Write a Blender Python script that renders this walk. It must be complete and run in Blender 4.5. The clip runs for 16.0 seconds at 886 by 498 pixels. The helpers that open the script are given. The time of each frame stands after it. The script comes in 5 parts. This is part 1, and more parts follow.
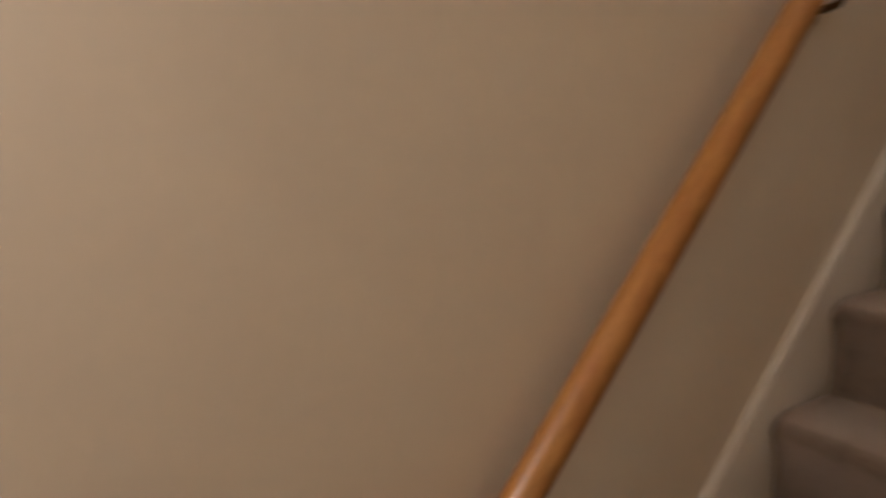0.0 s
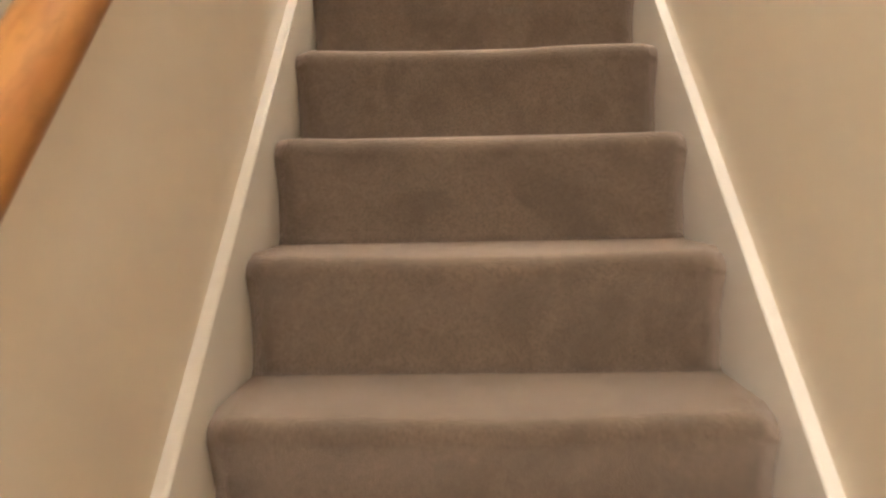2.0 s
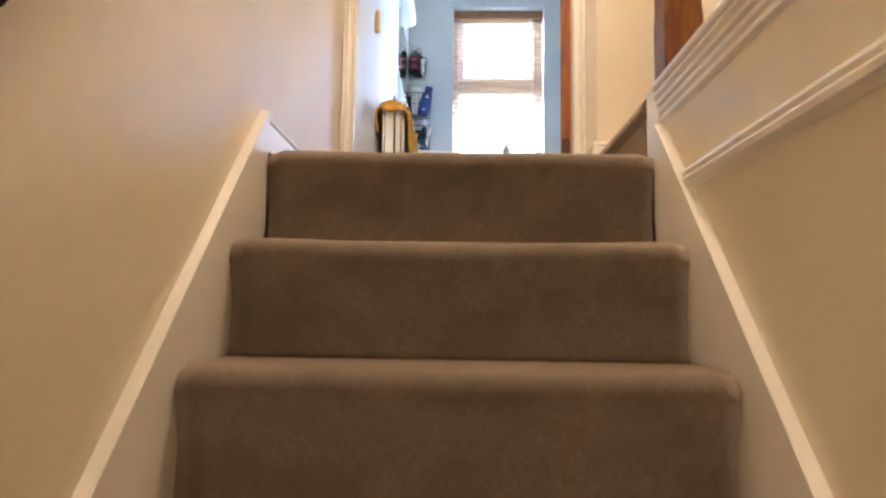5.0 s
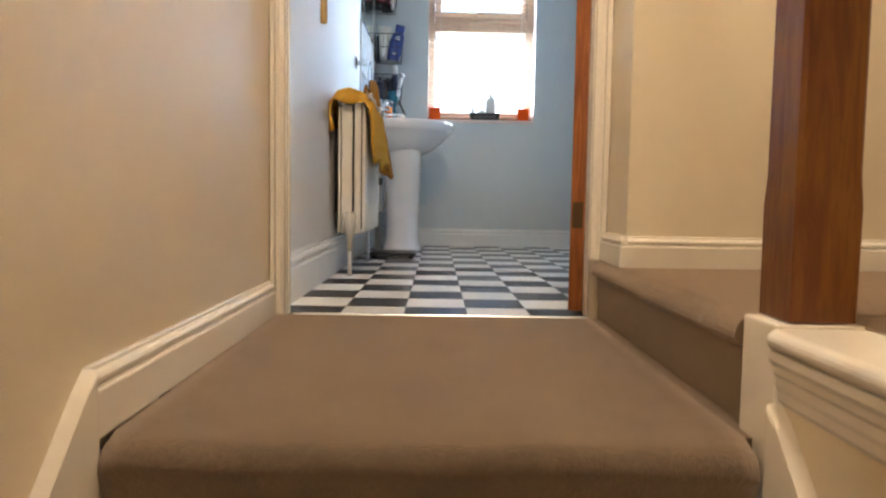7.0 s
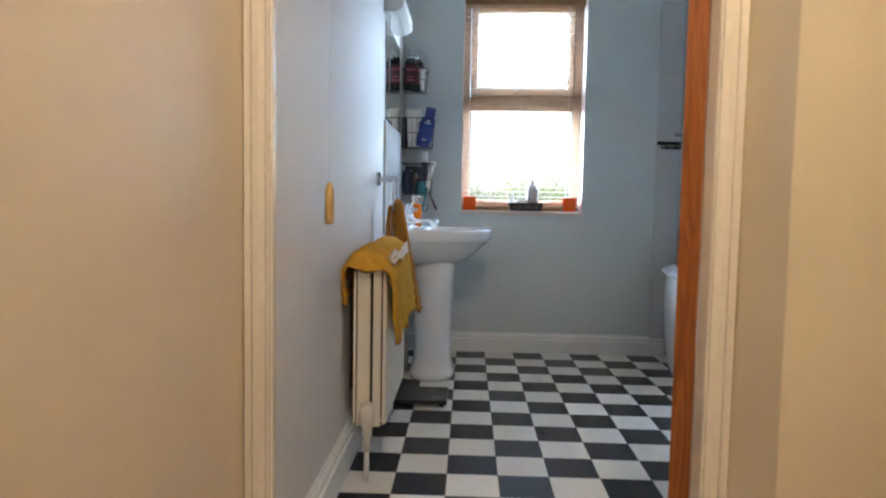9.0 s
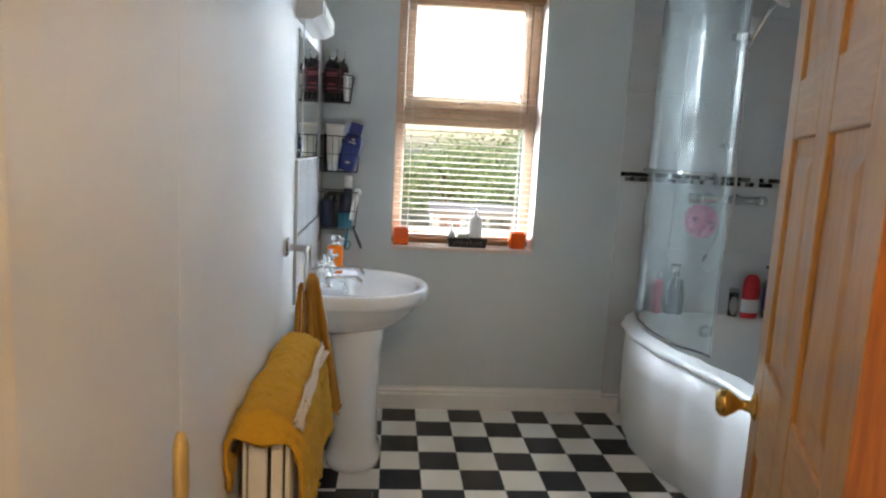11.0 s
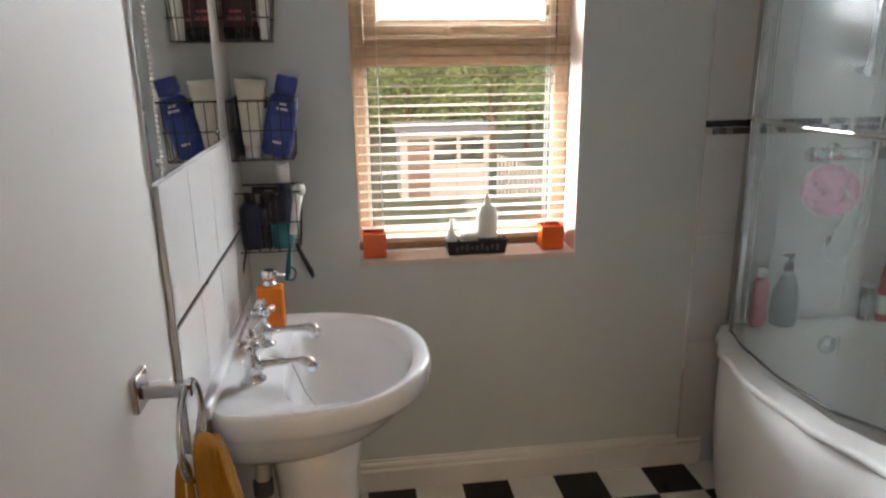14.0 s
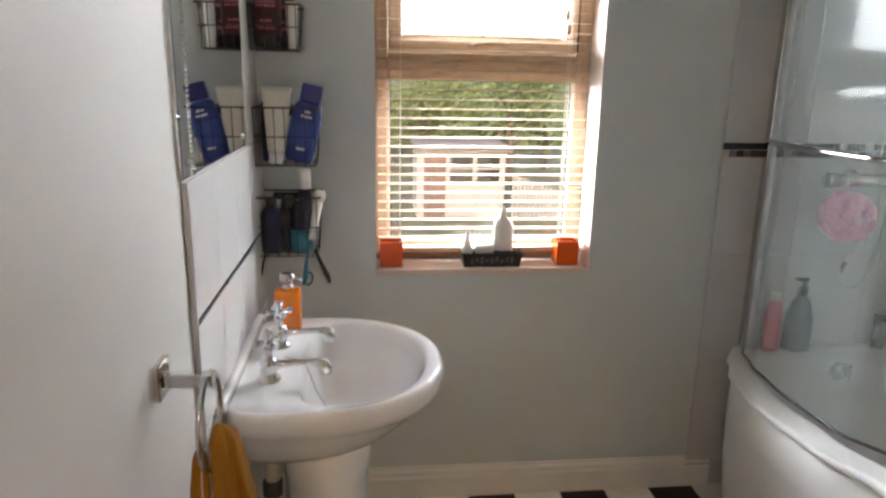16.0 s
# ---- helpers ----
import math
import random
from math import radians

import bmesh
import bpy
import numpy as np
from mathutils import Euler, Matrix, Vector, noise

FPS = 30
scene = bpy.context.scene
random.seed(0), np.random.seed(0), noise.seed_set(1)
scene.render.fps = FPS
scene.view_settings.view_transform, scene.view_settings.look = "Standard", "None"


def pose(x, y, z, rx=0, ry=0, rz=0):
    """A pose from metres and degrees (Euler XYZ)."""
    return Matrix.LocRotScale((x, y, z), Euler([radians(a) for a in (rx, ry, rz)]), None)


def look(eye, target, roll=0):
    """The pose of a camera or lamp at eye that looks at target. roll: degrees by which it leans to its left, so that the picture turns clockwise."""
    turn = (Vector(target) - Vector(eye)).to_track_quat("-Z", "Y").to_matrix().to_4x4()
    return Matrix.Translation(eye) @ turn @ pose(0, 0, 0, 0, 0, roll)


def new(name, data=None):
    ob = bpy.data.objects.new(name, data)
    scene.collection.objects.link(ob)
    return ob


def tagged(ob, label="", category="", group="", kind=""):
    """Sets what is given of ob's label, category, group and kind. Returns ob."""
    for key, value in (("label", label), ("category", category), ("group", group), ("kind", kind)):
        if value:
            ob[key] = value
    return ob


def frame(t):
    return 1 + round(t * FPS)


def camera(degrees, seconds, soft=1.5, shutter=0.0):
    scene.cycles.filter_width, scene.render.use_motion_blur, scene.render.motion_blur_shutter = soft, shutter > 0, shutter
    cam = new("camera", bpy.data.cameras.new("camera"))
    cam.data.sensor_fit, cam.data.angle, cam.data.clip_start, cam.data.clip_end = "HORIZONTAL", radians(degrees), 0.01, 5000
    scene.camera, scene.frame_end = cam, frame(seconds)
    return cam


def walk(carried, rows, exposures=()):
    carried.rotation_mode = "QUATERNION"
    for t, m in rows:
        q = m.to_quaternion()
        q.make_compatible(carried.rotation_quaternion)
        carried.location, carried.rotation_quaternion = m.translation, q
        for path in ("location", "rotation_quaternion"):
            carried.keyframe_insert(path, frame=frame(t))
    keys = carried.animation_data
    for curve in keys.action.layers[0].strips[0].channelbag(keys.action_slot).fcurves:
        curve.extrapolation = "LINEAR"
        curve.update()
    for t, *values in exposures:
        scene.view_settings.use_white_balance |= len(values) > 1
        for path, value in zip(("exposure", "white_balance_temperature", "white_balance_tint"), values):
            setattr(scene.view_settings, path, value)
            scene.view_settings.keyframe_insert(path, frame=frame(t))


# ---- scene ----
cam = camera(66.48, 16.0, soft=2.2, shutter=0.35)
walk(cam, [
    (0.0, pose(0.778, -3.895, -1.097, 80.21, 1.59, 57.24)),
    (0.5, pose(0.583, -3.946, -1.203, 85.61, 0.21, 23.01)),
    (0.7, pose(0.547, -3.922, -1.191, 86.48, -0.62, 15.64)),
    (1.0, pose(0.494, -3.805, -1.215, 86.99, -0.51, 9.08)),
    (1.2, pose(0.460, -3.707, -1.212, 86.34, 1.68, 6.59)),
    (1.5, pose(0.462, -3.579, -1.197, 87.78, 1.47, 4.52)),
    (1.7, pose(0.432, -3.491, -1.188, 85.05, 0.67, 3.32)),
    (2.0, pose(0.397, -3.337, -1.163, 84.70, 1.11, 1.71)),
    (2.2, pose(0.373, -3.202, -1.122, 88.31, 1.13, 0.74)),
    (2.5, pose(0.371, -3.055, -1.016, 88.66, 0.59, -1.37)),
    (2.8, pose(0.406, -3.006, -0.942, 92.55, 0.17, -2.10)),
    (3.0, pose(0.427, -2.952, -0.920, 95.50, -0.36, 0.49)),
    (3.5, pose(0.437, -2.776, -0.729, 94.93, 0.46, 5.73)),
    (4.0, pose(0.425, -2.618, -0.565, 94.12, -0.58, 0.60)),
    (4.2, pose(0.423, -2.581, -0.531, 96.02, -1.80, 0.48)),
    (4.5, pose(0.433, -2.507, -0.480, 97.10, -0.79, 1.55)),
    (7.0, pose(0.431, -1.763, 0.299, 86.03, -0.92, -0.52)),
    (7.2, pose(0.439, -1.730, 0.344, 87.91, 0.26, -1.04)),
    (7.5, pose(0.446, -1.652, 0.428, 87.34, -0.91, 2.17)),
    (7.7, pose(0.433, -1.581, 0.507, 85.24, -0.31, 3.68)),
    (8.0, pose(0.409, -1.480, 0.585, 86.63, -1.61, 4.83)),
    (8.2, pose(0.406, -1.430, 0.643, 85.83, -1.81, 2.87)),
    (8.5, pose(0.390, -1.345, 0.791, 84.14, -2.59, 0.05)),
    (8.8, pose(0.411, -1.286, 0.842, 86.63, -0.92, 1.06)),
    (9.0, pose(0.400, -1.208, 0.908, 85.98, -1.02, 2.12)),
    (11.5, pose(0.345, -0.330, 1.452, 81.44, -3.19, -4.99)),
    (11.7, pose(0.364, -0.247, 1.491, 81.74, -2.94, -4.52)),
    (12.0, pose(0.383, -0.119, 1.505, 83.76, -2.32, -0.30)),
    (12.2, pose(0.382, -0.044, 1.515, 82.88, -3.08, 1.96)),
    (12.5, pose(0.368, 0.081, 1.505, 82.33, -2.86, 2.87)),
    (12.8, pose(0.327, 0.243, 1.503, 80.78, -3.51, -1.06)),
    (13.0, pose(0.306, 0.360, 1.516, 80.35, -1.08, -5.16)),
    (13.2, pose(0.305, 0.454, 1.514, 79.04, -0.28, -7.86)),
    (13.5, pose(0.331, 0.582, 1.513, 79.23, 0.32, -7.29)),
    (13.7, pose(0.349, 0.656, 1.510, 77.79, 0.63, -6.62)),
    (14.0, pose(0.355, 0.743, 1.492, 74.25, 0.70, -7.57)),
    (14.2, pose(0.356, 0.760, 1.488, 72.54, 0.82, -6.88)),
    (14.5, pose(0.356, 0.765, 1.465, 69.90, 0.60, -2.58)),
    (14.7, pose(0.350, 0.770, 1.438, 66.31, -0.43, -1.95)),
    (15.0, pose(0.346, 0.763, 1.409, 63.19, -1.86, -2.47)),
    (15.3, pose(0.336, 0.748, 1.411, 64.85, -1.37, -3.00)),
    (15.5, pose(0.335, 0.728, 1.430, 68.39, -2.07, -2.98)),
    (15.6, pose(0.337, 0.719, 1.443, 70.39, -2.05, -3.28)),
    (16.0, pose(0.342, 0.712, 1.478, 75.74, -1.07, -5.98)),
], exposures=[
    (0.0, 3.10, 4700, 19),
    (0.5, 4.00, 4600, 18),
    (1.0, 4.59, 4500, 12),
    (1.5, 4.65, 4600, 12),
    (3.0, 4.78, 4600, 15),
    (3.5, 4.30, 4750, 15),
    (4.0, 4.28, 4750, 15),
    (4.5, 4.10, 5050, 18),
    (7.0, 3.36, 5600, 15),
    (8.5, 2.89, 5550, 15),
    (11.5, 2.76, 6650, 18),
    (12.5, 2.54, 7000, 19),
    (14.0, 2.43, 7450, 24),
    (15.0, 3.06, 7550, 26),
    (16.0, 2.63, 7500, 25),
])

# ---- world, sun and lamps ----
world = bpy.data.worlds.new("world")
scene.world = world
world.use_nodes = True
wn = world.node_tree
sky = wn.nodes.new("ShaderNodeTexSky")
sky.sky_type = "NISHITA"
sky.sun_disc = False
sky.sun_elevation = radians(25)
sky.sun_rotation = radians(200)
sky.dust_density = 2.5
sky.air_density = 1.2
wn.nodes["Background"].inputs["Strength"].default_value = 0.085
wn.links.new(sky.outputs["Color"], wn.nodes["Background"].inputs["Color"])

sun = new("sun", bpy.data.lights.new("sun", "SUN"))
sun.data.energy = 0.5
sun.data.angle = radians(12)
sun.data.color = (1.0, 0.96, 0.9)
sun.rotation_euler = (radians(65), 0, radians(-20))


def bulb(name, place, watts, colour, radius):
    lamp = new(name, bpy.data.lights.new(name, "POINT"))
    lamp.data.energy = watts
    lamp.data.color = colour
    lamp.data.shadow_soft_size = radius
    lamp.location = place
    return lamp


def sky_light(name, place, target, watts):
    """The open sky to one side of the window."""
    lamp = new(name, bpy.data.lights.new(name, "AREA"))
    lamp.data.shape = "RECTANGLE"
    lamp.data.size, lamp.data.size_y = 1.8, 2.3
    lamp.data.energy = watts
    lamp.data.color = (0.73, 0.905, 1.0)
    lamp.matrix_world = look(place, target)


sky_light("window_daylight_west", (-0.72, 4.0, 2.4), (0.9, 2.6, 1.1), 190)
sky_light("window_daylight_east", (2.3, 4.0, 2.4), (0.4, 2.4, 1.0), 84)
WARM = (1.0, 0.76, 0.47)
bulb("landing_bulb", (0.62, -0.95, 2.37), 7.2, WARM, 0.12)
bulb("hall_bulb", (0.25, -4.75, -0.5), 5.6, WARM, 0.12)


# ---- helpers for building ----
def part(name, bm, material, parent=None, label="", smooth=False):
    """Links a bmesh as one mesh object under a thing or part."""
    bmesh.ops.recalc_face_normals(bm, faces=bm.faces[:])
    me = bpy.data.meshes.new(name)
    bm.to_mesh(me)
    bm.free()
    me.materials.append(material)
    if smooth:
        for p in me.polygons:
            p.use_smooth = True
    ob = new(name, me)
    ob.parent = parent
    if label:
        tagged(ob, label)
    return ob


def thing(name, label, category, group="", kind="", at=(0, 0, 0)):
    ob = new(name)
    ob.location = at
    return tagged(ob, label, category, group, kind)


def box(bm, a, b, bevel=0.0, seg=2):
    m = Matrix.Translation([(p + q) / 2 for p, q in zip(a, b)]) @ Matrix.Diagonal([abs(q - p) for p, q in zip(a, b)] + [1])
    vs = bmesh.ops.create_cube(bm, size=1, matrix=m)["verts"]
    if bevel:
        es = list({e for v in vs for e in v.link_edges})
        bmesh.ops.bevel(bm, geom=es, offset=bevel, segments=seg, profile=0.5, affect="EDGES", clamp_overlap=True)
    return bm


def boxes(*ab, bevel=0.0, seg=2):
    bm = bmesh.new()
    for a, b in ab:
        box(bm, a, b, bevel, seg)
    return bm


def loft(rings, close=True, cap0=True, cap1=True, bm=None):
    """Skin through rings of equal numbers of points."""
    bm = bm or bmesh.new()
    vs = [[bm.verts.new(p) for p in r] for r in rings]
    n = len(vs[0])
    for a, b in zip(vs, vs[1:]):
        for i in range(n if close else n - 1):
            j = (i + 1) % n
            bm.faces.new((a[i], a[j], b[j], b[i]))
    if close and cap0:
        bm.faces.new(vs[0])
    if close and cap1:
        bm.faces.new(vs[-1][::-1])
    return bm


def lathe(profile, centre=(0, 0, 0), axis="z", n=28, bm=None, sy=1.0):
    """A turned body; profile holds (radius, height)."""
    rings = []
    for r, h in profile:
        ring = []
        for i in range(n):
            a = 2 * math.pi * i / n
            u, v = max(r, 1e-4) * math.cos(a), max(r, 1e-4) * math.sin(a) * sy
            p = {"z": (u, v, h), "x": (h, u, v), "y": (u, h, v)}[axis]
            ring.append([p[k] + centre[k] for k in range(3)])
        rings.append(ring)
    return loft(rings, bm=bm)


def tube(points, r, n=12, bm=None, closed=False):
    """A round bar along points; r is a number or one for each point."""
    pts = [Vector(p) for p in points]
    rings, up = [], None
    for i, p in enumerate(pts):
        if closed:
            d = pts[(i + 1) % len(pts)] - pts[i - 1]
        else:
            d = pts[min(i + 1, len(pts) - 1)] - pts[max(i - 1, 0)]
        d.normalize()
        if up is None:
            up = d.orthogonal().normalized()
        up = (up - d * up.dot(d)).normalized()
        side = d.cross(up)
        rr = r[i] if isinstance(r, (list, tuple)) else r
        rings.append([p + (up * math.cos(2 * math.pi * k / n) + side * math.sin(2 * math.pi * k / n)) * rr for k in range(n)])
    if closed:
        rings.append(rings[0])
        out = loft(rings, cap0=False, cap1=False, bm=bm)
        bmesh.ops.remove_doubles(out, verts=out.verts[:], dist=1e-6)
        return out
    return loft(rings, bm=bm)


def extrude(profile, axis, a, b, n=1, bm=None):
    """A closed profile carried along an axis from a to b in n steps; profile holds pairs of the other two axes."""
    rings = []
    for k in range(n + 1):
        t = a + (b - a) * k / n
        rings.append([{"x": (t, u, v), "y": (u, t, v), "z": (u, v, t)}[axis] for u, v in profile])
    return loft(rings, bm=bm)


def arc(cx, cy, r, a0, a1, n=8):
    return [(cx + r * math.cos(radians(a0 + (a1 - a0) * i / n)), cy + r * math.sin(radians(a0 + (a1 - a0) * i / n))) for i in range(n + 1)]


# ---- materials ----
def material(name, colour, rough=0.5, metal=0.0, grain=0.0, grain_size=60.0, stain=0.0, stain_size=2.5, bump=0.0, bump_size=120.0,
             stretch=(1, 1, 1), second=None, coat=0.0, sheen=0.0, wood=False, rough_vary=0.0, islands=0.0, pieces=0.0, stain_dark=0.72, mottle=0.0, mottle_size=35.0):
    m = bpy.data.materials.new(name)
    m.use_nodes = True
    nt = m.node_tree
    bs = nt.nodes["Principled BSDF"]
    bs.inputs["Roughness"].default_value = rough
    bs.inputs["Metallic"].default_value = metal
    bs.inputs["Coat Weight"].default_value = coat
    bs.inputs["Coat Roughness"].default_value = 0.08
    bs.inputs["Sheen Weight"].default_value = sheen
    geo = nt.nodes.new("ShaderNodeNewGeometry")
    mp = nt.nodes.new("ShaderNodeMapping")
    mp.inputs["Scale"].default_value = stretch
    nt.links.new(geo.outputs["Position"], mp.inputs["Vector"])

    def noise_node(size, detail=4.0, dist=0.0, vec=mp.outputs["Vector"]):
        nz = nt.nodes.new("ShaderNodeTexNoise")
        nz.inputs["Scale"].default_value = size
        nz.inputs["Detail"].default_value = detail
        nz.inputs["Distortion"].default_value = dist
        nt.links.new(vec, nz.inputs["Vector"])
        return nz.outputs["Fac"]

    def mix(a, b, fac, low=0.35, high=0.65, amount=1.0):
        mr = nt.nodes.new("ShaderNodeMapRange")
        mr.inputs["From Min"].default_value, mr.inputs["From Max"].default_value = low, high
        mr.inputs["To Max"].default_value = amount
        nt.links.new(fac, mr.inputs["Value"])
        mx = nt.nodes.new("ShaderNodeMix")
        mx.data_type = "RGBA"
        nt.links.new(mr.outputs["Result"], mx.inputs["Factor"])
        for sock, v in ((mx.inputs[6], a), (mx.inputs[7], b)):
            if isinstance(v, tuple):
                sock.default_value = (*v, 1)
            else:
                nt.links.new(v, sock)
        return mx.outputs[2]

    col = tuple(colour)
    dark = second or tuple(c * 0.6 for c in colour)
    if wood:
        col = mix(col, dark, noise_node(14, 3, 1.6), 0.38, 0.66, 0.85)
        col = mix(col, tuple(c * 0.55 for c in colour), noise_node(70, 5, 0.4), 0.5, 0.72, 0.5)
    if grain:
        col = mix(col, dark, noise_node(grain_size, 3), 0.35, 0.68, grain)
    if mottle:
        col = mix(col, tuple(min(1.0, c * 1.35) for c in colour), noise_node(mottle_size, 6, 1.2), 0.5, 0.75, mottle)
    if stain:
        col = mix(col, tuple(c * stain_dark for c in colour), noise_node(stain_size, 5, 0.6, geo.outputs["Position"]), 0.45, 0.72, stain)
    if islands or pieces:
        if islands:
            rnd = geo.outputs["Random Per Island"]
        else:
            oi = nt.nodes.new("ShaderNodeObjectInfo")
            rnd = oi.outputs["Random"]
        col = mix(col, tuple(c * 0.55 for c in colour), rnd, 0.0, 1.0, max(islands, pieces))
    if isinstance(col, tuple):
        bs.inputs["Base Color"].default_value = (*col, 1)
    else:
        nt.links.new(col, bs.inputs["Base Color"])
    if rough_vary:
        mr = nt.nodes.new("ShaderNodeMapRange")
        mr.inputs["To Min"].default_value, mr.inputs["To Max"].default_value = max(0.02, rough - rough_vary), rough + rough_vary
        nt.links.new(noise_node(6, 5, 0.5), mr.inputs["Value"])
        nt.links.new(mr.outputs["Result"], bs.inputs["Roughness"])
    if bump:
        bp = nt.nodes.new("ShaderNodeBump")
        bp.inputs["Strength"].default_value = 0.6
        bp.inputs["Distance"].default_value = bump
        nt.links.new(noise_node(bump_size, 4), bp.inputs["Height"])
        nt.links.new(bp.outputs["Normal"], bs.inputs["Normal"])
    return m


def glass(name, tint=(1, 1, 1), rough=0.0):
    m = material(name, tint, rough)
    bs = m.node_tree.nodes["Principled BSDF"]
    bs.inputs["Transmission Weight"].default_value = 1.0
    bs.inputs["IOR"].default_value = 1.45
    return m


CREAM = material("cream_wall_paint", (0.74, 0.65, 0.485), 0.46, stain=0.2, stain_size=1.1, bump=0.0009, bump_size=22, rough_vary=0.12)
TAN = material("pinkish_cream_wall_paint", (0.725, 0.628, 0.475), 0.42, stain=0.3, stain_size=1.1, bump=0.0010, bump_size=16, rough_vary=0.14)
COOL = material("pale_grey_wall_paint", (0.605, 0.66, 0.672), 0.6, stain=0.14, stain_size=1.3, bump=0.0006, bump_size=50, rough_vary=0.06)
OFFWHITE = material("white_silk_wall_paint", (0.69, 0.685, 0.675), 0.5, stain=0.14, stain_size=1.4, bump=0.001, bump_size=20, rough_vary=0.12)
CEIL = material("ceiling_paint", (0.82, 0.81, 0.78), 0.8, stain=0.1, bump=0.001)
GLOSS = material("white_gloss_paint", (0.80, 0.75, 0.66), 0.26, stain=0.05, stain_size=1.2, bump=0.0005, bump_size=35)
GLOSSB = material("cool_white_gloss_paint", (0.80, 0.80, 0.79), 0.28, stain=0.15, stain_size=5, bump=0.0006, bump_size=40)
CARPET = material("brown_carpet_pile", (0.174, 0.124, 0.078), 0.95, grain=0.6, grain_size=190, stain=0.75, stain_size=9, stain_dark=0.55, bump=0.007, bump_size=400, rough_vary=0.03,
                  second=(0.095, 0.067, 0.042), sheen=0.7, mottle=0.38, mottle_size=55)
CARPET.node_tree.nodes["Principled BSDF"].inputs["Sheen Tint"].default_value = (1.0, 0.80, 0.62, 1)
RAILWOOD = material("varnished_rail_wood", (0.41, 0.19, 0.032), 0.38, wood=True, stretch=(3, 0.5, 0.5), second=(0.33, 0.13, 0.02), coat=0.15)
STAINED = material("stained_brown_wood", (0.21, 0.082, 0.008), 0.4, wood=True, stretch=(3, 3, 0.35), second=(0.14, 0.035, 0.008), bump=0.001, bump_size=40)
PINE = material("varnished_pine", (0.56, 0.30, 0.095), 0.32, wood=True, stretch=(3, 3, 0.3), second=(0.43, 0.20, 0.05), coat=0.25)
PINEH = material("varnished_pine_rail", (0.56, 0.30, 0.095), 0.32, wood=True, stretch=(0.3, 0.3, 3), second=(0.43, 0.20, 0.05), coat=0.25)
# The door's pine, made darker and redder for the hinge side only.
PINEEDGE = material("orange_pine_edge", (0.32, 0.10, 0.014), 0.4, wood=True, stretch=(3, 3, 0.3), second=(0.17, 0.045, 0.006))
FRAMEW = material("pale_oak_window_frame", (0.70, 0.50, 0.37), 0.5, wood=True, stretch=(2.5, 2.5, 0.4), second=(0.60, 0.40, 0.28))
FRAMEH = material("pale_oak_window_rail", (0.70, 0.50, 0.37), 0.5, wood=True, stretch=(0.4, 2.5, 2.5), second=(0.60, 0.40, 0.28))
DARKOAK = material("brown_oak_rail", (0.30, 0.16, 0.075), 0.45, wood=True, stretch=(0.4, 2.5, 2.5), second=(0.2, 0.1, 0.04))
SLAT = material("cream_blind_slat", (0.58, 0.49, 0.36), 0.5, grain=0.1, grain_size=30)
slat_nt = SLAT.node_tree
thin = slat_nt.nodes.new("ShaderNodeBsdfTranslucent")
thin.inputs["Color"].default_value = (0.55, 0.48, 0.36, 1)
blend = slat_nt.nodes.new("ShaderNodeMixShader")
blend.inputs["Fac"].default_value = 0.25
slat_nt.links.new(slat_nt.nodes["Principled BSDF"].outputs["BSDF"], blend.inputs[1])
slat_nt.links.new(thin.outputs["BSDF"], blend.inputs[2])
slat_nt.links.new(blend.outputs["Shader"], slat_nt.nodes["Material Output"].inputs["Surface"])
BLACKT = material("black_vinyl_tile", (0.009, 0.0095, 0.012), 0.3, stain=0.15, stain_size=3, rough_vary=0.06, bump=0.0005, bump_size=90, pieces=0.3)
WHITET = material("white_vinyl_tile", (0.80, 0.79, 0.76), 0.34, stain=0.15, stain_size=3, rough_vary=0.06, bump=0.0005, bump_size=90, pieces=0.14)
BLACKT.node_tree.nodes["Principled BSDF"].inputs["Specular IOR Level"].default_value = 0.3
SCREED = material("grey_floor_base", (0.12, 0.12, 0.12), 0.8, grain=0.3)
CERAMIC = material("white_glazed_ceramic", (0.80, 0.83, 0.87), 0.06, coat=0.6, stain=0.05, stain_size=4)
ACRYLIC = material("white_acrylic", (0.78, 0.80, 0.81), 0.46, coat=0.05, stain=0.08, stain_size=3)
WALLTILE = material("white_wall_tile", (0.76, 0.76, 0.76), 0.16, stain=0.12, stain_size=4, pieces=0.06, coat=0.2)
# Copy of WALLTILE, darkened and cooled towards the tone of the wall paint beside it.
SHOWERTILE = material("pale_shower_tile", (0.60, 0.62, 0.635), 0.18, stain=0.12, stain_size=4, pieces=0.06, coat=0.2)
GROUT = material("pale_grout", (0.68, 0.68, 0.67), 0.85, grain=0.3)
CHROME = material("chrome", (0.62, 0.63, 0.64), 0.05, 1.0, rough_vary=0.04)
DULLM = material("brushed_metal", (0.55, 0.55, 0.54), 0.3, 1.0, rough_vary=0.08)
BRASS = material("polished_brass", (0.72, 0.46, 0.13), 0.16, 1.0, rough_vary=0.08)
BRONZE = material("dark_bronze_bracket", (0.12, 0.075, 0.04), 0.42, 0.9, grain=0.3)
MIRROR = material("mirror_silver", (0.86, 0.88, 0.88), 0.02, 1.0)
PANE = glass("clear_pane")
SCREENG = glass("pale_green_screen_glass", (0.93, 0.98, 0.97), 0.08)
SCREENG.node_tree.nodes["Principled BSDF"].inputs["IOR"].default_value = 1.13
film_nt = SCREENG.node_tree
film = film_nt.nodes.new("ShaderNodeBsdfDiffuse")
film.inputs["Color"].default_value = (0.62, 0.70, 0.70, 1)
film_mix = film_nt.nodes.new("ShaderNodeMixShader")
film_mix.inputs["Fac"].default_value = 0.075
film_nt.links.new(film_nt.nodes["Principled BSDF"].outputs["BSDF"], film_mix.inputs[1])
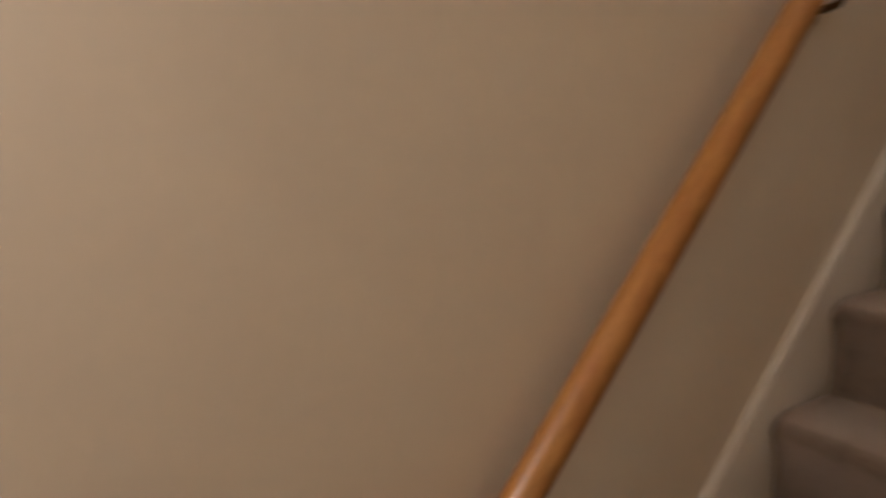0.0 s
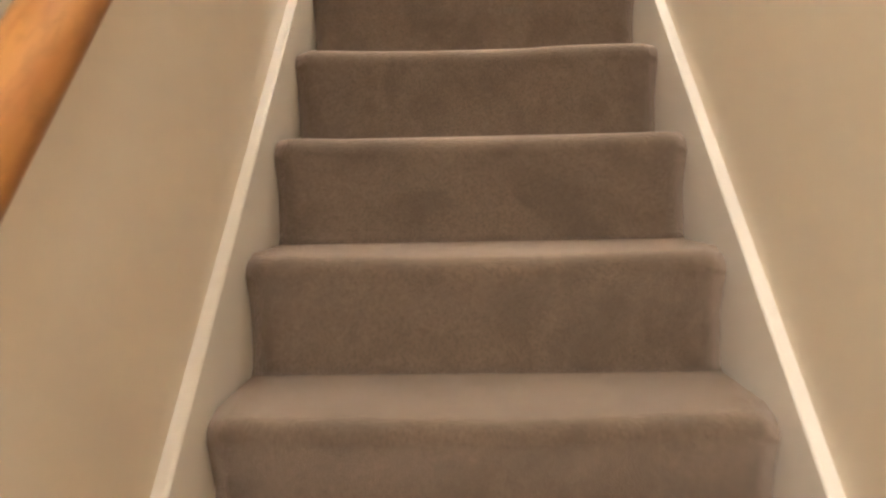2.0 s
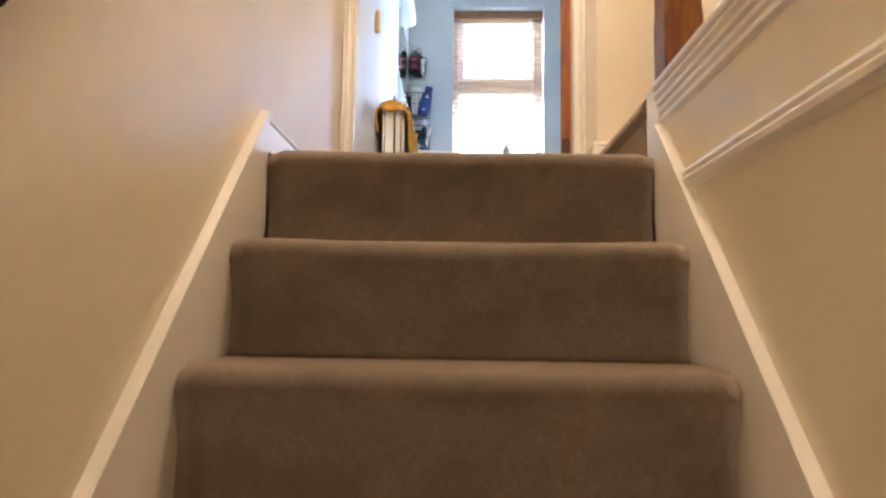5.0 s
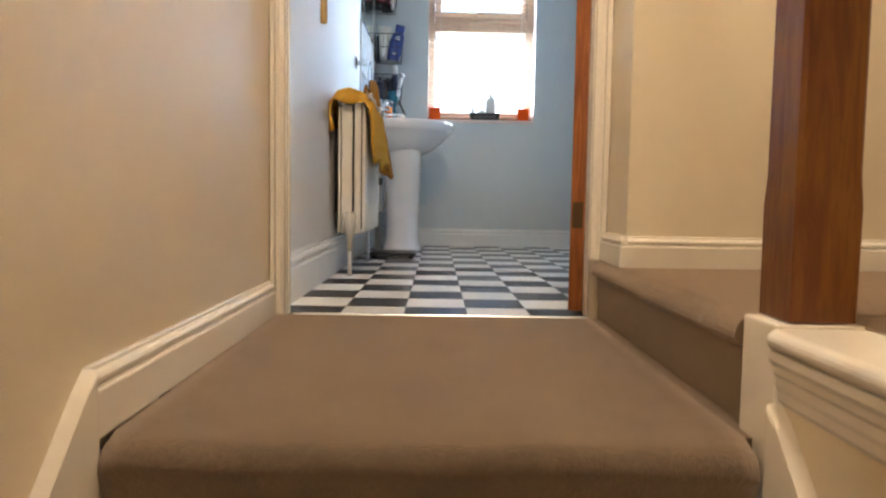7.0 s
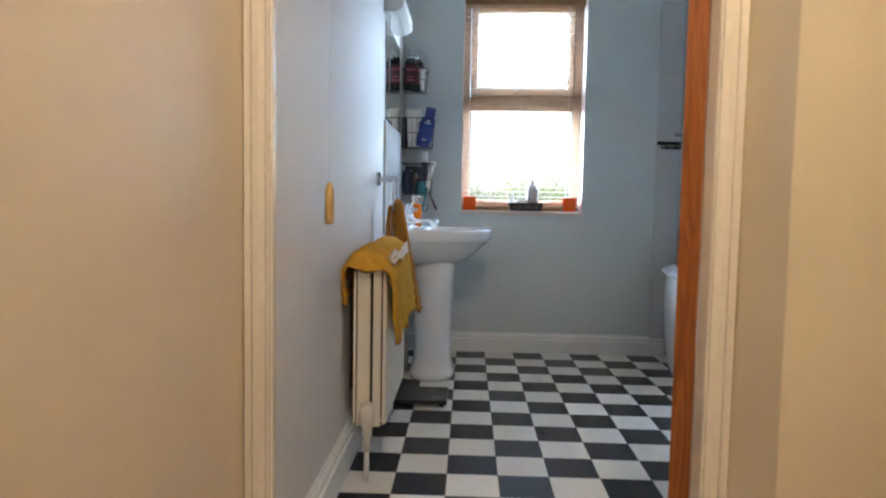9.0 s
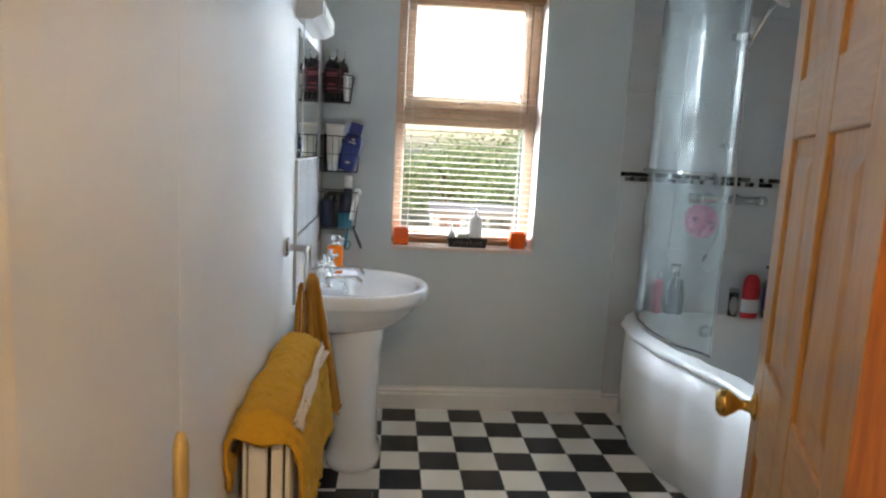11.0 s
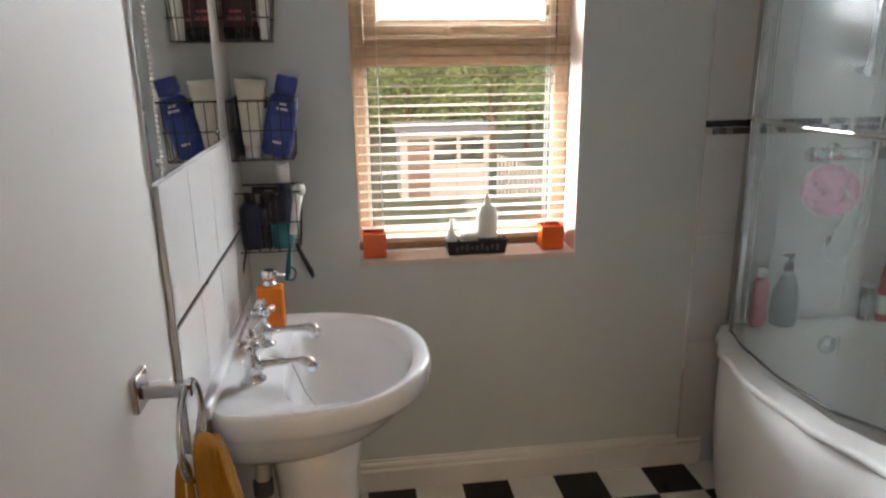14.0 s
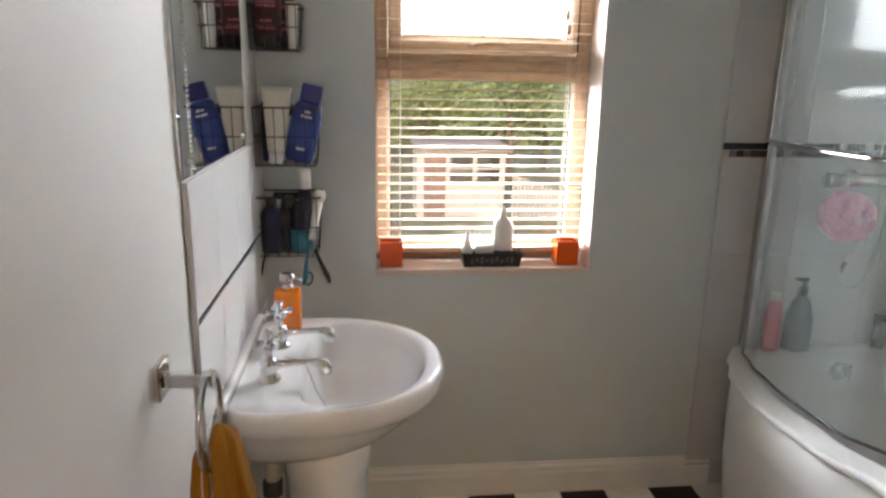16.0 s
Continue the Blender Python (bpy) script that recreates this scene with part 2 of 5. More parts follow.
film_nt.links.new(film.outputs["BSDF"], film_mix.inputs[2])
film_nt.links.new(film_mix.outputs["Shader"], film_nt.nodes["Material Output"].inputs["Surface"])
CLEARP = glass("clear_plastic", (0.92, 0.94, 0.95), 0.12)
BLACKW = material("black_coated_wire", (0.015, 0.015, 0.017), 0.4)
RADP = material("cream_radiator_enamel", (0.80, 0.76, 0.68), 0.3, stain=0.12, stain_size=4)
RADDARK = material("radiator_gap_steel", (0.05, 0.045, 0.04), 0.7)
TOWEL = material("mustard_towel", (0.64, 0.35, 0.016), 0.95, grain=0.55, grain_size=260, bump=0.006, bump_size=260, second=(0.46, 0.23, 0.012), sheen=0.05, stain=0.4, stain_size=14)
TOWELD = material("ochre_towel", (0.41, 0.180, 0.010), 0.95, grain=0.55, grain_size=260, bump=0.006, bump_size=260, second=(0.30, 0.125, 0.008), sheen=0.05, stain=0.4, stain_size=14)
HEM = material("white_towel_border", (0.76, 0.68, 0.60), 0.9, grain=0.5, grain_size=160, bump=0.004, bump_size=200, second=(0.62, 0.45, 0.16))
BLACKP = material("black_plastic", (0.015, 0.016, 0.018), 0.3, rough_vary=0.1)


def plastic(name, colour, rough=0.32):
    return material(name, colour, rough, stain=0.08, stain_size=12, coat=0.1)


WHITEP = plastic("white_plastic", (0.78, 0.78, 0.76))
CREAMP = plastic("cream_tube_plastic", (0.72, 0.70, 0.62))
NAVYP = plastic("navy_plastic", (0.012, 0.02, 0.06))
BLUEP = plastic("blue_plastic", (0.02, 0.045, 0.22))
TEALP = plastic("teal_plastic", (0.01, 0.16, 0.22))
MAROON = plastic("maroon_label", (0.06, 0.006, 0.012))
DARKBOT = plastic("dark_bottle_plastic", (0.012, 0.01, 0.014), 0.2)
ORANGEP = plastic("orange_soap", (0.80, 0.20, 0.015), 0.18)
ORANGEC = plastic("orange_candle_glass", (0.72, 0.09, 0.008), 0.12)
REDP = plastic("red_plastic", (0.55, 0.012, 0.02))
PURPLEP = plastic("purple_label", (0.05, 0.02, 0.22))
PIPEW = plastic("off_white_pipe", (0.58, 0.57, 0.54))
GREYP = plastic("grey_plastic", (0.085, 0.09, 0.10))
PINKP = plastic("pink_plastic", (0.65, 0.16, 0.22))
PUFF = material("pink_net_puff", (0.85, 0.28, 0.48), 0.8, sheen=0.4)
CORDW = material("white_cord", (0.72, 0.71, 0.68), 0.8)
TOGGLE = material("yellowed_pine_toggle", (0.62, 0.42, 0.14), 0.45, wood=True, stretch=(3, 3, 0.4))
LAWN = material("garden_ground", (0.10, 0.10, 0.06), 0.95, grain=0.6, grain_size=6, stain=0.5, stain_size=0.4, second=(0.08, 0.10, 0.035))
LEAF = material("tree_leaves", (0.12, 0.17, 0.06), 0.7, islands=0.5)
BARK = material("tree_bark", (0.09, 0.065, 0.045), 0.9, grain=0.6, grain_size=20, bump=0.01, bump_size=25)
SHEDW = material("weathered_white_timber", (0.27, 0.265, 0.25), 0.6, stain=0.2)
BRICKC = material("brown_brick_panel", (0.14, 0.095, 0.08), 0.85, grain=0.5, grain_size=8)
SLATE = material("grey_felt_roof", (0.14, 0.13, 0.12), 0.9, grain=0.4, grain_size=15)


# ---- plan, in metres ----
G, R, N0 = 0.2074, 0.2125, -0.9675          # going, rise, front of the top step
STEPS = 13
GROUND = -R * STEPS                          # hall floor
YB = 2.873                                   # back wall of the bathroom
XR = 2.415                                   # right wall of the bathroom
UP = 0.155                                   # upper landing
CEILING = 2.46
TILE, TX, TY = 0.17, 0.3474, 2.695
WX0, WX1, WZ0, WZ1 = 0.356, 1.082, 0.855, 2.155   # window opening


def nosing(y):
    return (y - N0) * R / G


# ---- walls, floors, ceilings ----
def structure(name, bm, m, label):
    return tagged(part(name, bm, m), label, "wall" if "wall" in name else name.split("_")[0], kind="structure")


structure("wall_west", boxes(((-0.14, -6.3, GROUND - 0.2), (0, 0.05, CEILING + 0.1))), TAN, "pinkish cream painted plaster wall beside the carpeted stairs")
structure("wall_bath_west", boxes(((-0.14, 0.05, -0.2), (0, YB + 0.3, CEILING + 0.1))), OFFWHITE, "white painted bathroom wall behind the basin")
structure("wall_bath_north", boxes(((0, YB, -0.2), (WX0, YB + 0.28, CEILING + 0.1)), ((WX1, YB, -0.2), (XR, YB + 0.28, CEILING + 0.1)),
                                   ((WX0, YB, -0.2), (WX1, YB + 0.28, WZ0)), ((WX0, YB, WZ1), (WX1, YB + 0.28, CEILING + 0.1))), COOL,
          "pale grey painted bathroom wall around the window")
structure("wall_bath_east", boxes(((XR, 0, -0.2), (XR + 0.14, YB + 0.28, CEILING + 0.1))), WALLTILE, "plain white wall beside the bath")
DX0, DX1, DZ = 0.040, 0.832, 2.02
structure("wall_door", boxes(((0, 0, -0.2), (DX0, 0.05, CEILING)), ((DX0, 0, DZ), (DX1, 0.05, CEILING)), ((DX1, 0, -0.2), (XR, 0.05, CEILING))), CREAM,
          "cream wall around the bathroom doorway")
structure("wall_landing", boxes(((0.873, -0.197, UP - 0.3), (2.4, -0.002, CEILING))), CREAM, "cream landing wall beside the bathroom door")
structure("wall_landing_east", boxes(((2.4, -6.3, UP - 0.3), (2.5, 0.0, CEILING))), CREAM, "cream wall at the far side of the landing")
structure("wall_hall_east", boxes(((2.4, -6.3, GROUND - 0.1), (2.5, -2.0, UP - 0.3))), CREAM, "cream hall wall")
structure("wall_south", boxes(((-0.14, -6.4, GROUND - 0.1), (2.5, -6.3, CEILING))), CREAM, "cream wall at the end of the hall")
structure("wall_stair", boxes(((0.857, -3.62, GROUND), (0.957, -0.955, 0.10))), CREAM, "cream stair wall under the landing edge")
structure("wall_understair", boxes(((0.957, -2.1, GROUND), (2.4, -2.0, UP - 0.3))), CREAM, "cream wall closing the hall")
structure("ceiling_stair", boxes(((-0.14, -6.4, CEILING), (2.5, 0.0, CEILING + 0.1))), CEIL, "white painted ceiling over the stairs")
structure("ceiling_bath", boxes(((-0.14, 0.0, CEILING + 0.001), (XR + 0.14, YB + 0.28, CEILING + 0.1))), CEIL, "white painted bathroom ceiling")
structure("ceiling_hall", boxes(((0.957, -6.3, UP - 0.3), (2.4, -2.0, UP - 0.1))), CEIL, "white painted hall ceiling")
structure("floor_hall", boxes(((-0.14, -6.3, GROUND - 0.1), (2.4, -2.0, GROUND))), CARPET, "brown carpeted hall floor")
structure("floor_landing", boxes(((0.0, N0 + 0.25, -0.26), (0.022, -0.004, -0.001)), ((0.836, -0.905, -0.26), (0.88, -0.004, -0.001))), CARPET, "brown carpeted landing before the bathroom door")


def carpet_edge(y0, y1):
    # rounded carpeted edge of the upper landing, along y
    prof = [(0.86, 0.0), (0.855, UP - 0.05)] + arc(0.868, UP - 0.03, 0.03, 190, 90, 6) + [(2.4, UP), (2.4, UP - 0.1), (0.95, -0.02)]
    return extrude(prof, "y", y0, y1, 6)


structure("floor_landing_upper", carpet_edge(-0.86, -0.004), CARPET, "brown carpeted upper landing, one step up")
structure("floor_landing_upper_rear", boxes(((0.957, -6.3, UP - 0.1), (2.4, -0.86, UP - 0.001))), CARPET, "brown carpeted upper landing beside the stairwell")

# ---- staircase ----
stairs = thing("staircase", "straight flight of steps in worn brown carpet", "staircase", at=(0.4, -3.7, GROUND))


def under(ob, parent):
    ob.parent = parent
    ob.matrix_parent_inverse = Matrix.Translation(-parent.location)
    return ob


def step_mesh(k):
    x0, x1 = 0.022, (0.835 if k else 0.836)
    y, z = N0 - k * G, -k * R
    rnd = random.Random(40 + k)
    back = y + 0.25 if k else -0.004
    prof = [(back, z), (back - 0.005, z), (y + 0.06, z)] + [(y + 0.032 + u, z - 0.03 + v) for u, v in arc(0, 0, 0.03, 90, 200, 9)]
    prof += [(y + 0.008, z - 0.056), (y + 0.017, z - 0.082), (y + 0.025, z - 0.12), (y + 0.030, z - R + 0.012), (y + 0.020, z - R), (back, z - R)]
    rings, n = [], 26
    for i in range(n + 1):
        t = i / n
        x = x0 + (x1 - x0) * t
        edge = min(t, 1 - t) * (x1 - x0)
        pinch = 0.011 * max(0.0, 1 - edge / 0.02) ** 2
        sag = -(0.006 if k else 0.001) * math.sin(math.pi * t) ** 2 + 0.003 * noise.noise(Vector((x * 6, k * 3.1, 0)))
        ring = []
        for j, (py, pz) in enumerate(prof):
            front = 3 <= j <= 15
            wob = 0.004 * noise.noise(Vector((x * 9, py * 9, pz * 9 + k)))
            ring.append((x, py + (pinch + wob if front else 0), pz + sag * (1 if 3 <= j <= 12 else 0.65 if j == 13 else 0.35 if j == 14 else 0) - (pinch * 0.7 if 3 <= j <= 11 else 0)))
        rings.append(ring)
    return loft(rings)


for k in range(STEPS):
    under(part("step", step_mesh(k), CARPET, None, smooth=True), stairs)


def string_mesh(x0, x1, lift, top_y, top_z, round_to):
    """Sloping side board: follows the nosings, with a softened top edge."""
    y_low = -3.60
    prof = [(top_y, top_z - 0.35), (top_y, top_z), (top_y - 0.03, nosing(top_y - 0.03) + lift + 0.004), (y_low, nosing(y_low) + lift), (y_low, GROUND), (y_low + 0.25, GROUND)]
    bm = extrude(prof, "x", x0, x1)
    es = [e for e in bm.edges if abs(e.verts[0].co.x - round_to) < 1e-5 and abs(e.verts[1].co.x - round_to) < 1e-5]
    bmesh.ops.bevel(bm, geom=es, offset=0.006, segments=3, profile=0.5, affect="EDGES")
    return bm


under(part("string_board", string_mesh(0.0005, 0.022, 0.066, -0.945, 0.088, 0.022), GLOSS, None, "cream gloss painted string board"), stairs)
under(part("string_board", string_mesh(0.835, 0.8565, 0.052, -0.956, 0.06, 0.835), GLOSS, None, "cream gloss painted string board"), stairs)

# ---- newel, capping and mouldings at the head of the stairs ----
newel = thing("newel_post", "square brown-stained wooden newel post on a white painted foot", "newel post", at=(0.875, -0.905, -0.2))


def square_post(x, y, levels):
    rings = []
    for z, h, c in levels:
        ring = []
        for sx, sy in ((1, 1), (-1, 1), (-1, -1), (1, -1)):
            for ux, uy in (((0, -c) if sx * sy > 0 else (-c, 0)), ((-c, 0) if sx * sy > 0 else (0, -c))):
                ring.append((x + sx * (h + ux), y + sy * (h + uy), z))
        rings.append(ring)
    return loft(rings)


under(part("post", square_post(0.908, -0.905, [(0.158, 0.0415, 0.003), (0.30, 0.042, 0.003), (0.34, 0.0405, 0.005), (1.12, 0.040, 0.007), (1.16, 0.042, 0.003), (1.28, 0.042, 0.003), (1.30, 0.025, 0.002)]),
           STAINED, None, "brown-stained knotty wood post"), newel)
under(part("painted_foot", boxes(((0.847, -0.955, -0.24), (0.9565, -0.862, 0.156)), bevel=0.004), GLOSS, None, "cream gloss painted foot"), newel)

cap = thing("stair_capping", "white painted moulded capping along the stairwell edge", "capping", at=(0.88, -3.6, 0.1))
nose = arc(0.846, 0.139, 0.013, 270, 90, 8)
under(part("cap_board", extrude([(0.957, 0.126)] + nose[::1] + [(0.957, 0.152)], "y", -3.62, -0.957), GLOSS, None), cap)
mould = [(0.957, 0.126), (0.838, 0.126), (0.836, 0.116), (0.842, 0.108), (0.842, 0.100), (0.847, 0.094), (0.846, 0.084), (0.850, 0.076), (0.850, 0.066), (0.8565, 0.058), (0.957, 0.058)]
under(part("bed_moulding", extrude(mould, "y", -3.62, -0.957), GLOSS, None), cap)
trim_prof = [(0.8568, -0.068), (0.848, -0.070), (0.844, -0.078), (0.846, -0.086), (0.840, -0.093), (0.841, -0.103), (0.8568, -0.112)]
tagged(part("trim_stair", extrude(trim_prof, "y", -3.62, -1.06), GLOSS), "cream painted dado bead on the stair wall", "trim", kind="structure")

# ---- handrail ----
rail = thing("handrail", "round varnished orange wood handrail on dark wall brackets", "handrail", at=(0.07, -2.95, -1.2))


def rail_z(y):
    return -1.204 + (y + 2.95) * 1.124


under(part("rail", tube([(0.072, y, rail_z(y)) for y in [-3.78 + i * 0.12 for i in range(20)]], 0.0295, 24), RAILWOOD, None, smooth=True), rail)
for y in (-3.45, -2.53, -1.84):
    z = rail_z(y)
    bm = tube([(0.004, y, z - 0.150), (0.030, y, z - 0.152), (0.056, y, z - 0.146), (0.072, y, z - 0.125), (0.074, y, z - 0.085), (0.072, y, z - 0.024)], [0.008, 0.008, 0.0075, 0.007, 0.007, 0.0075], 12)
    brk = under(part("bracket", bm, BRONZE, None, "dark bronze wall bracket", smooth=True), rail)
    under(part("rose", lathe([(0.024, 0.0005), (0.026, 0.004), (0.02, 0.009), (0.009, 0.012)], (0, y, z - 0.155), "x", 18), BRONZE, None, smooth=True), brk)

# ---- skirtings and architraves ----
SK = [(0, 0), (0.018, 0), (0.018, 0.078), (0.0165, 0.082), (0.010, 0.085), (0.010, 0.091), (0.0145, 0.094), (0.015, 0.100), (0.0115, 0.107), (0.006, 0.111), (0.0055, 0.118), (0.004, 0.120), (0, 0.120)]


def skirting(name, m, axis, wall, sign, a, b, z0=0.0, scale=1.0):
    prof = [(wall + sign * (u + 0.0004), z0 + v * scale) for u, v in SK]
    bm = extrude(prof, axis, a, b) if axis == "y" else loft([[(t, u, v) for u, v in prof] for t in (a, b)])
    return tagged(part(name, bm, m), "white painted moulded skirting board", "skirting", kind="structure")


skirting("baseboard_landing", GLOSS, "y", 0, 1, -0.945, -0.022, 0.0, 0.74)
skirting("baseboard_bath_west", GLOSSB, "y", 0, 1, 0.052, YB - 0.02, 0.0, 1.22)
skirting("baseboard_bath_north", GLOSSB, "x", YB, -1, 0.018, 1.60, 0.0)
skirting("baseboard_return", GLOSS, "y", 0.873, -1, -0.213, -0.022, UP, 0.60)
skirting("baseboard_upper", GLOSS, "x", -0.197, -1, 0.857, 2.4, UP, 0.60)

frame_d = thing("door_frame", "cream painted door lining with moulded architraves", "door frame", kind="structure", at=(0.45, 0, 0))


def architrave(xa, xb, top, zb, flip):
    w = abs(xb - xa)
    prof = [(0, 0), (0, -0.010), (w * 0.06, -0.0165), (w * 0.14, -0.010), (w * 0.20, -0.008), (w * 0.44, -0.008), (w * 0.50, -0.013), (w * 0.60, -0.0195), (w * 0.70, -0.0135), (w * 0.75, -0.0105), (w * 0.82, -0.017), (w * 0.93, -0.0225), (w, -0.015), (w, 0)]
    pts = [((xb - u) if flip else (xa + u), v) for u, v in prof]
    return extrude(pts, "z", zb, top)


for xa, xb, zb, flip in ((0.0005, 0.044, 0.0, True), (0.826, 0.8725, UP, False)):
    under(part("architrave", architrave(xa, xb, DZ, zb, flip), GLOSS, None), frame_d)
under(part("head_architrave", boxes(((0.0005, -0.02, DZ - 0.006), (0.8725, 0, DZ + 0.06)), bevel=0.004), GLOSS, None), frame_d)
under(part("jamb", boxes(((0.0345, -0.001, 0), (0.0405, 0.0515, DZ)), bevel=0.001), GLOSS, None), frame_d)
under(part("jamb", boxes(((0.8305, 0.0, 0), (0.8365, 0.0515, DZ)), bevel=0.001), GLOSS, None), frame_d)
under(part("stop", boxes(((0.0405, 0.000, 0), (0.0485, 0.014, DZ)), bevel=0.001), GLOSS, None), frame_d)
tagged(part("threshold_strip", lathe([(0.0, 0.06), (0.006, 0.06), (0.006, 0.83), (0.0, 0.83)], (0, -0.004, -0.001), "x", 14), DULLM), "thin metal threshold strip between carpet and vinyl", "threshold", kind="structure")

# ---- bathroom door, open into the room ----
door = thing("door_1", "varnished pine panelled door standing open with a brass knob", "door", kind="structure", at=(0.829, 0.052, 0.0))
DW, DT, DH = 0.70, 0.038, 1.985
stl, rails = 0.095, [(0.01, 0.21), (0.83, 1.00), (1.40, 1.50), (1.87, DH)]
core = boxes(((0.0, 0.008, 0.01), (DW, DT - 0.008, DH)))
parts_d = [("core", core, PINE)]
for xa, xb in ((0, stl), (DW / 2 - 0.045, DW / 2 + 0.045), (DW - stl, DW)):
    parts_d.append(("stile", boxes(((xa, 0, 0.01), (xb, DT, DH)), bevel=0.003), PINE))
for za, zb in rails:
    for xa, xb in ((stl + 0.001, DW / 2 - 0.046), (DW / 2 + 0.046, DW - stl - 0.001)):
        parts_d.append(("cross_rail", boxes(((xa, 0.0005, za), (xb, DT - 0.0005, zb)), bevel=0.003), PINEH))
for (za, zb) in ((0.21, 0.83), (1.00, 1.40), (1.50, 1.87)):
    for xa, xb in ((stl, DW / 2 - 0.045), (DW / 2 + 0.045, DW - stl)):
        bm = bmesh.new()
        for side in (0, 1):
            f = (lambda d: d) if side == 0 else (lambda d: DT - d)
            inset = [(0.012, 0.008), (0.014, 0.012), (0.045, 0.004), (0.05, 0.003)]
            loft([[(xa + i, f(d), za + i), (xb - i, f(d), za + i), (xb - i, f(d), zb - i), (xa + i, f(d), zb - i)] for i, d in inset], cap0=False, bm=bm)
        parts_d.append(("panel", bm, PINE))
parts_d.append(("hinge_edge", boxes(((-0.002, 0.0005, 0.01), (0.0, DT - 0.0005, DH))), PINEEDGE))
for nm, bm, m in parts_d:
    part(nm, bm, m, door)
for z in (0.27, 1.74):
    part("hinge", boxes(((-0.006, 0.004, z - 0.035), (-0.002, DT - 0.006, z + 0.035)), bevel=0.001), BRONZE, door, "dark metal butt hinge")
for s in (-1, 1):
    y0 = 0.0 if s < 0 else DT
    kb = part("knob", lathe([(0.026, 0.0), (0.027, s * 0.005), (0.012, s * 0.010), (0.010, s * 0.028), (0.020, s * 0.040), (0.0275, s * 0.052), (0.027, s * 0.062), (0.018, s * 0.070), (0.0, s * 0.072)], (DW - 0.055, y0, 0.90), "y", 26), BRASS, door, "round polished brass knob", smooth=True)
door.rotation_euler = (0, 0, radians(66.5))

# ---- window ----
win = thing("window_1", "pale wood-grain double window with a tilting upper sash", "window", kind="structure", at=(0.72, 3.0, WZ0))
FY0, FY1 = 3.005, 3.065


def win_part(name, a, b, m, bev=0.006):
    return under(part(name, boxes((a, b), bevel=bev), m, None), win)


win_part("jamb", (WX0 + 0.001, FY0, WZ0 + 0.03), (0.400, FY1, WZ1 - 0.002), FRAMEW)
win_part("jamb", (1.030, FY0, WZ0 + 0.03), (WX1 - 0.001, FY1, WZ1 - 0.002), FRAMEW)
win_part("head", (0.400, FY0, 2.10), (1.030, FY1, WZ1 - 0.002), FRAMEH)
win_part("bottom_rail", (0.400, FY0, WZ0 + 0.03), (1.030, FY1, 0.925), FRAMEH)
win_part("transom", (0.400, FY0 - 0.004, 1.468), (1.030, FY1, 1.555), FRAMEH)
win_part("timber_sill", (WX0 + 0.001, FY0 - 0.012, WZ0 + 0.004), (WX1 - 0.001, FY1, WZ0 + 0.031), DARKOAK)
sash = win_part("sash_rail", (0.402, FY0 - 0.012, 1.557), (1.028, FY1 - 0.01, 1.605), FRAMEH)
win_part("sash_rail", (0.402, FY0 - 0.012, 2.05), (1.028, FY1 - 0.01, 2.098), FRAMEH)
win_part("sash_stile", (0.402, FY0 - 0.012, 1.606), (0.447, FY1 - 0.01, 2.049), FRAMEW)
win_part("sash_stile", (0.985, FY0 - 0.012, 1.606), (1.028, FY1 - 0.01, 2.049), FRAMEW)
win_part("glazing_bead", (0.400, FY0 + 0.008, 0.925), (0.408, FY0 + 0.02, 1.466), WHITEP, 0.001)
win_part("glazing_bead", (1.022, FY0 + 0.008, 0.925), (1.030, FY0 + 0.02, 1.466), WHITEP, 0.001)
bm = boxes(((0.66, FY0 - 0.022, 1.574), (0.70, FY0 - 0.012, 1.592)), bevel=0.003)
tube([(0.68, FY0 - 0.022, 1.583), (0.70, FY0 - 0.042, 1.586), (0.76, FY0 - 0.045, 1.588), (0.79, FY0 - 0.043, 1.585)], 0.007, 10, bm=bm)
under(part("window_handle", bm, FRAMEH, None, "pale window handle", smooth=True), sash)
for za, zb, xa, xb in ((0.925, 1.468, 0.400, 1.030), (1.605, 2.05, 0.447, 0.985)):
    pane = under(part("pane", boxes(((xa, 3.040, za), (xb, 3.044, zb))), PANE, None, "clear window pane"), win)
    pane.visible_shadow = False
GASKET = material("dark_rubber_gasket", (0.035, 0.028, 0.022), 0.6)
for a, b in (((1.0285, FY0 - 0.011, 1.556), (1.0315, FY0 - 0.004, 2.099)), ((0.448, FY0 - 0.006, 1.6055), (0.984, FY0 + 0.006, 1.6095)), ((0.408, FY0 + 0.010, 0.9255), (0.4105, FY0 + 0.018, 1.466)),
             ((1.0195, FY0 + 0.010, 0.9255), (1.022, FY0 + 0.018, 1.466))):
    under(part("gasket", boxes((a, b)), GASKET, None, "thin dark rubber seal"), win)
REVEAL = material("pinkish_reveal_paint", (0.72, 0.60, 0.54), 0.5, stain=0.3, stain_size=8)
for name, xa, xb in (("trim_reveal_west", WX0, WX0 + 0.003), ("trim_reveal_east", WX1 - 0.003, WX1)):
    tagged(part(name, boxes(((xa, YB - 0.002, WZ0 + 0.0035), (xb, FY0 - 0.0125, WZ1 - 0.001))), REVEAL), "pinkish painted window reveal", "trim", kind="structure")
tagged(part("reveal_sill", boxes(((WX0 + 0.0005, YB - 0.006, WZ0 - 0.018), (WX1 - 0.0005, FY0 - 0.013, WZ0 + 0.003)), bevel=0.003), REVEAL),
       "pinkish white painted window ledge", "window sill", kind="structure")

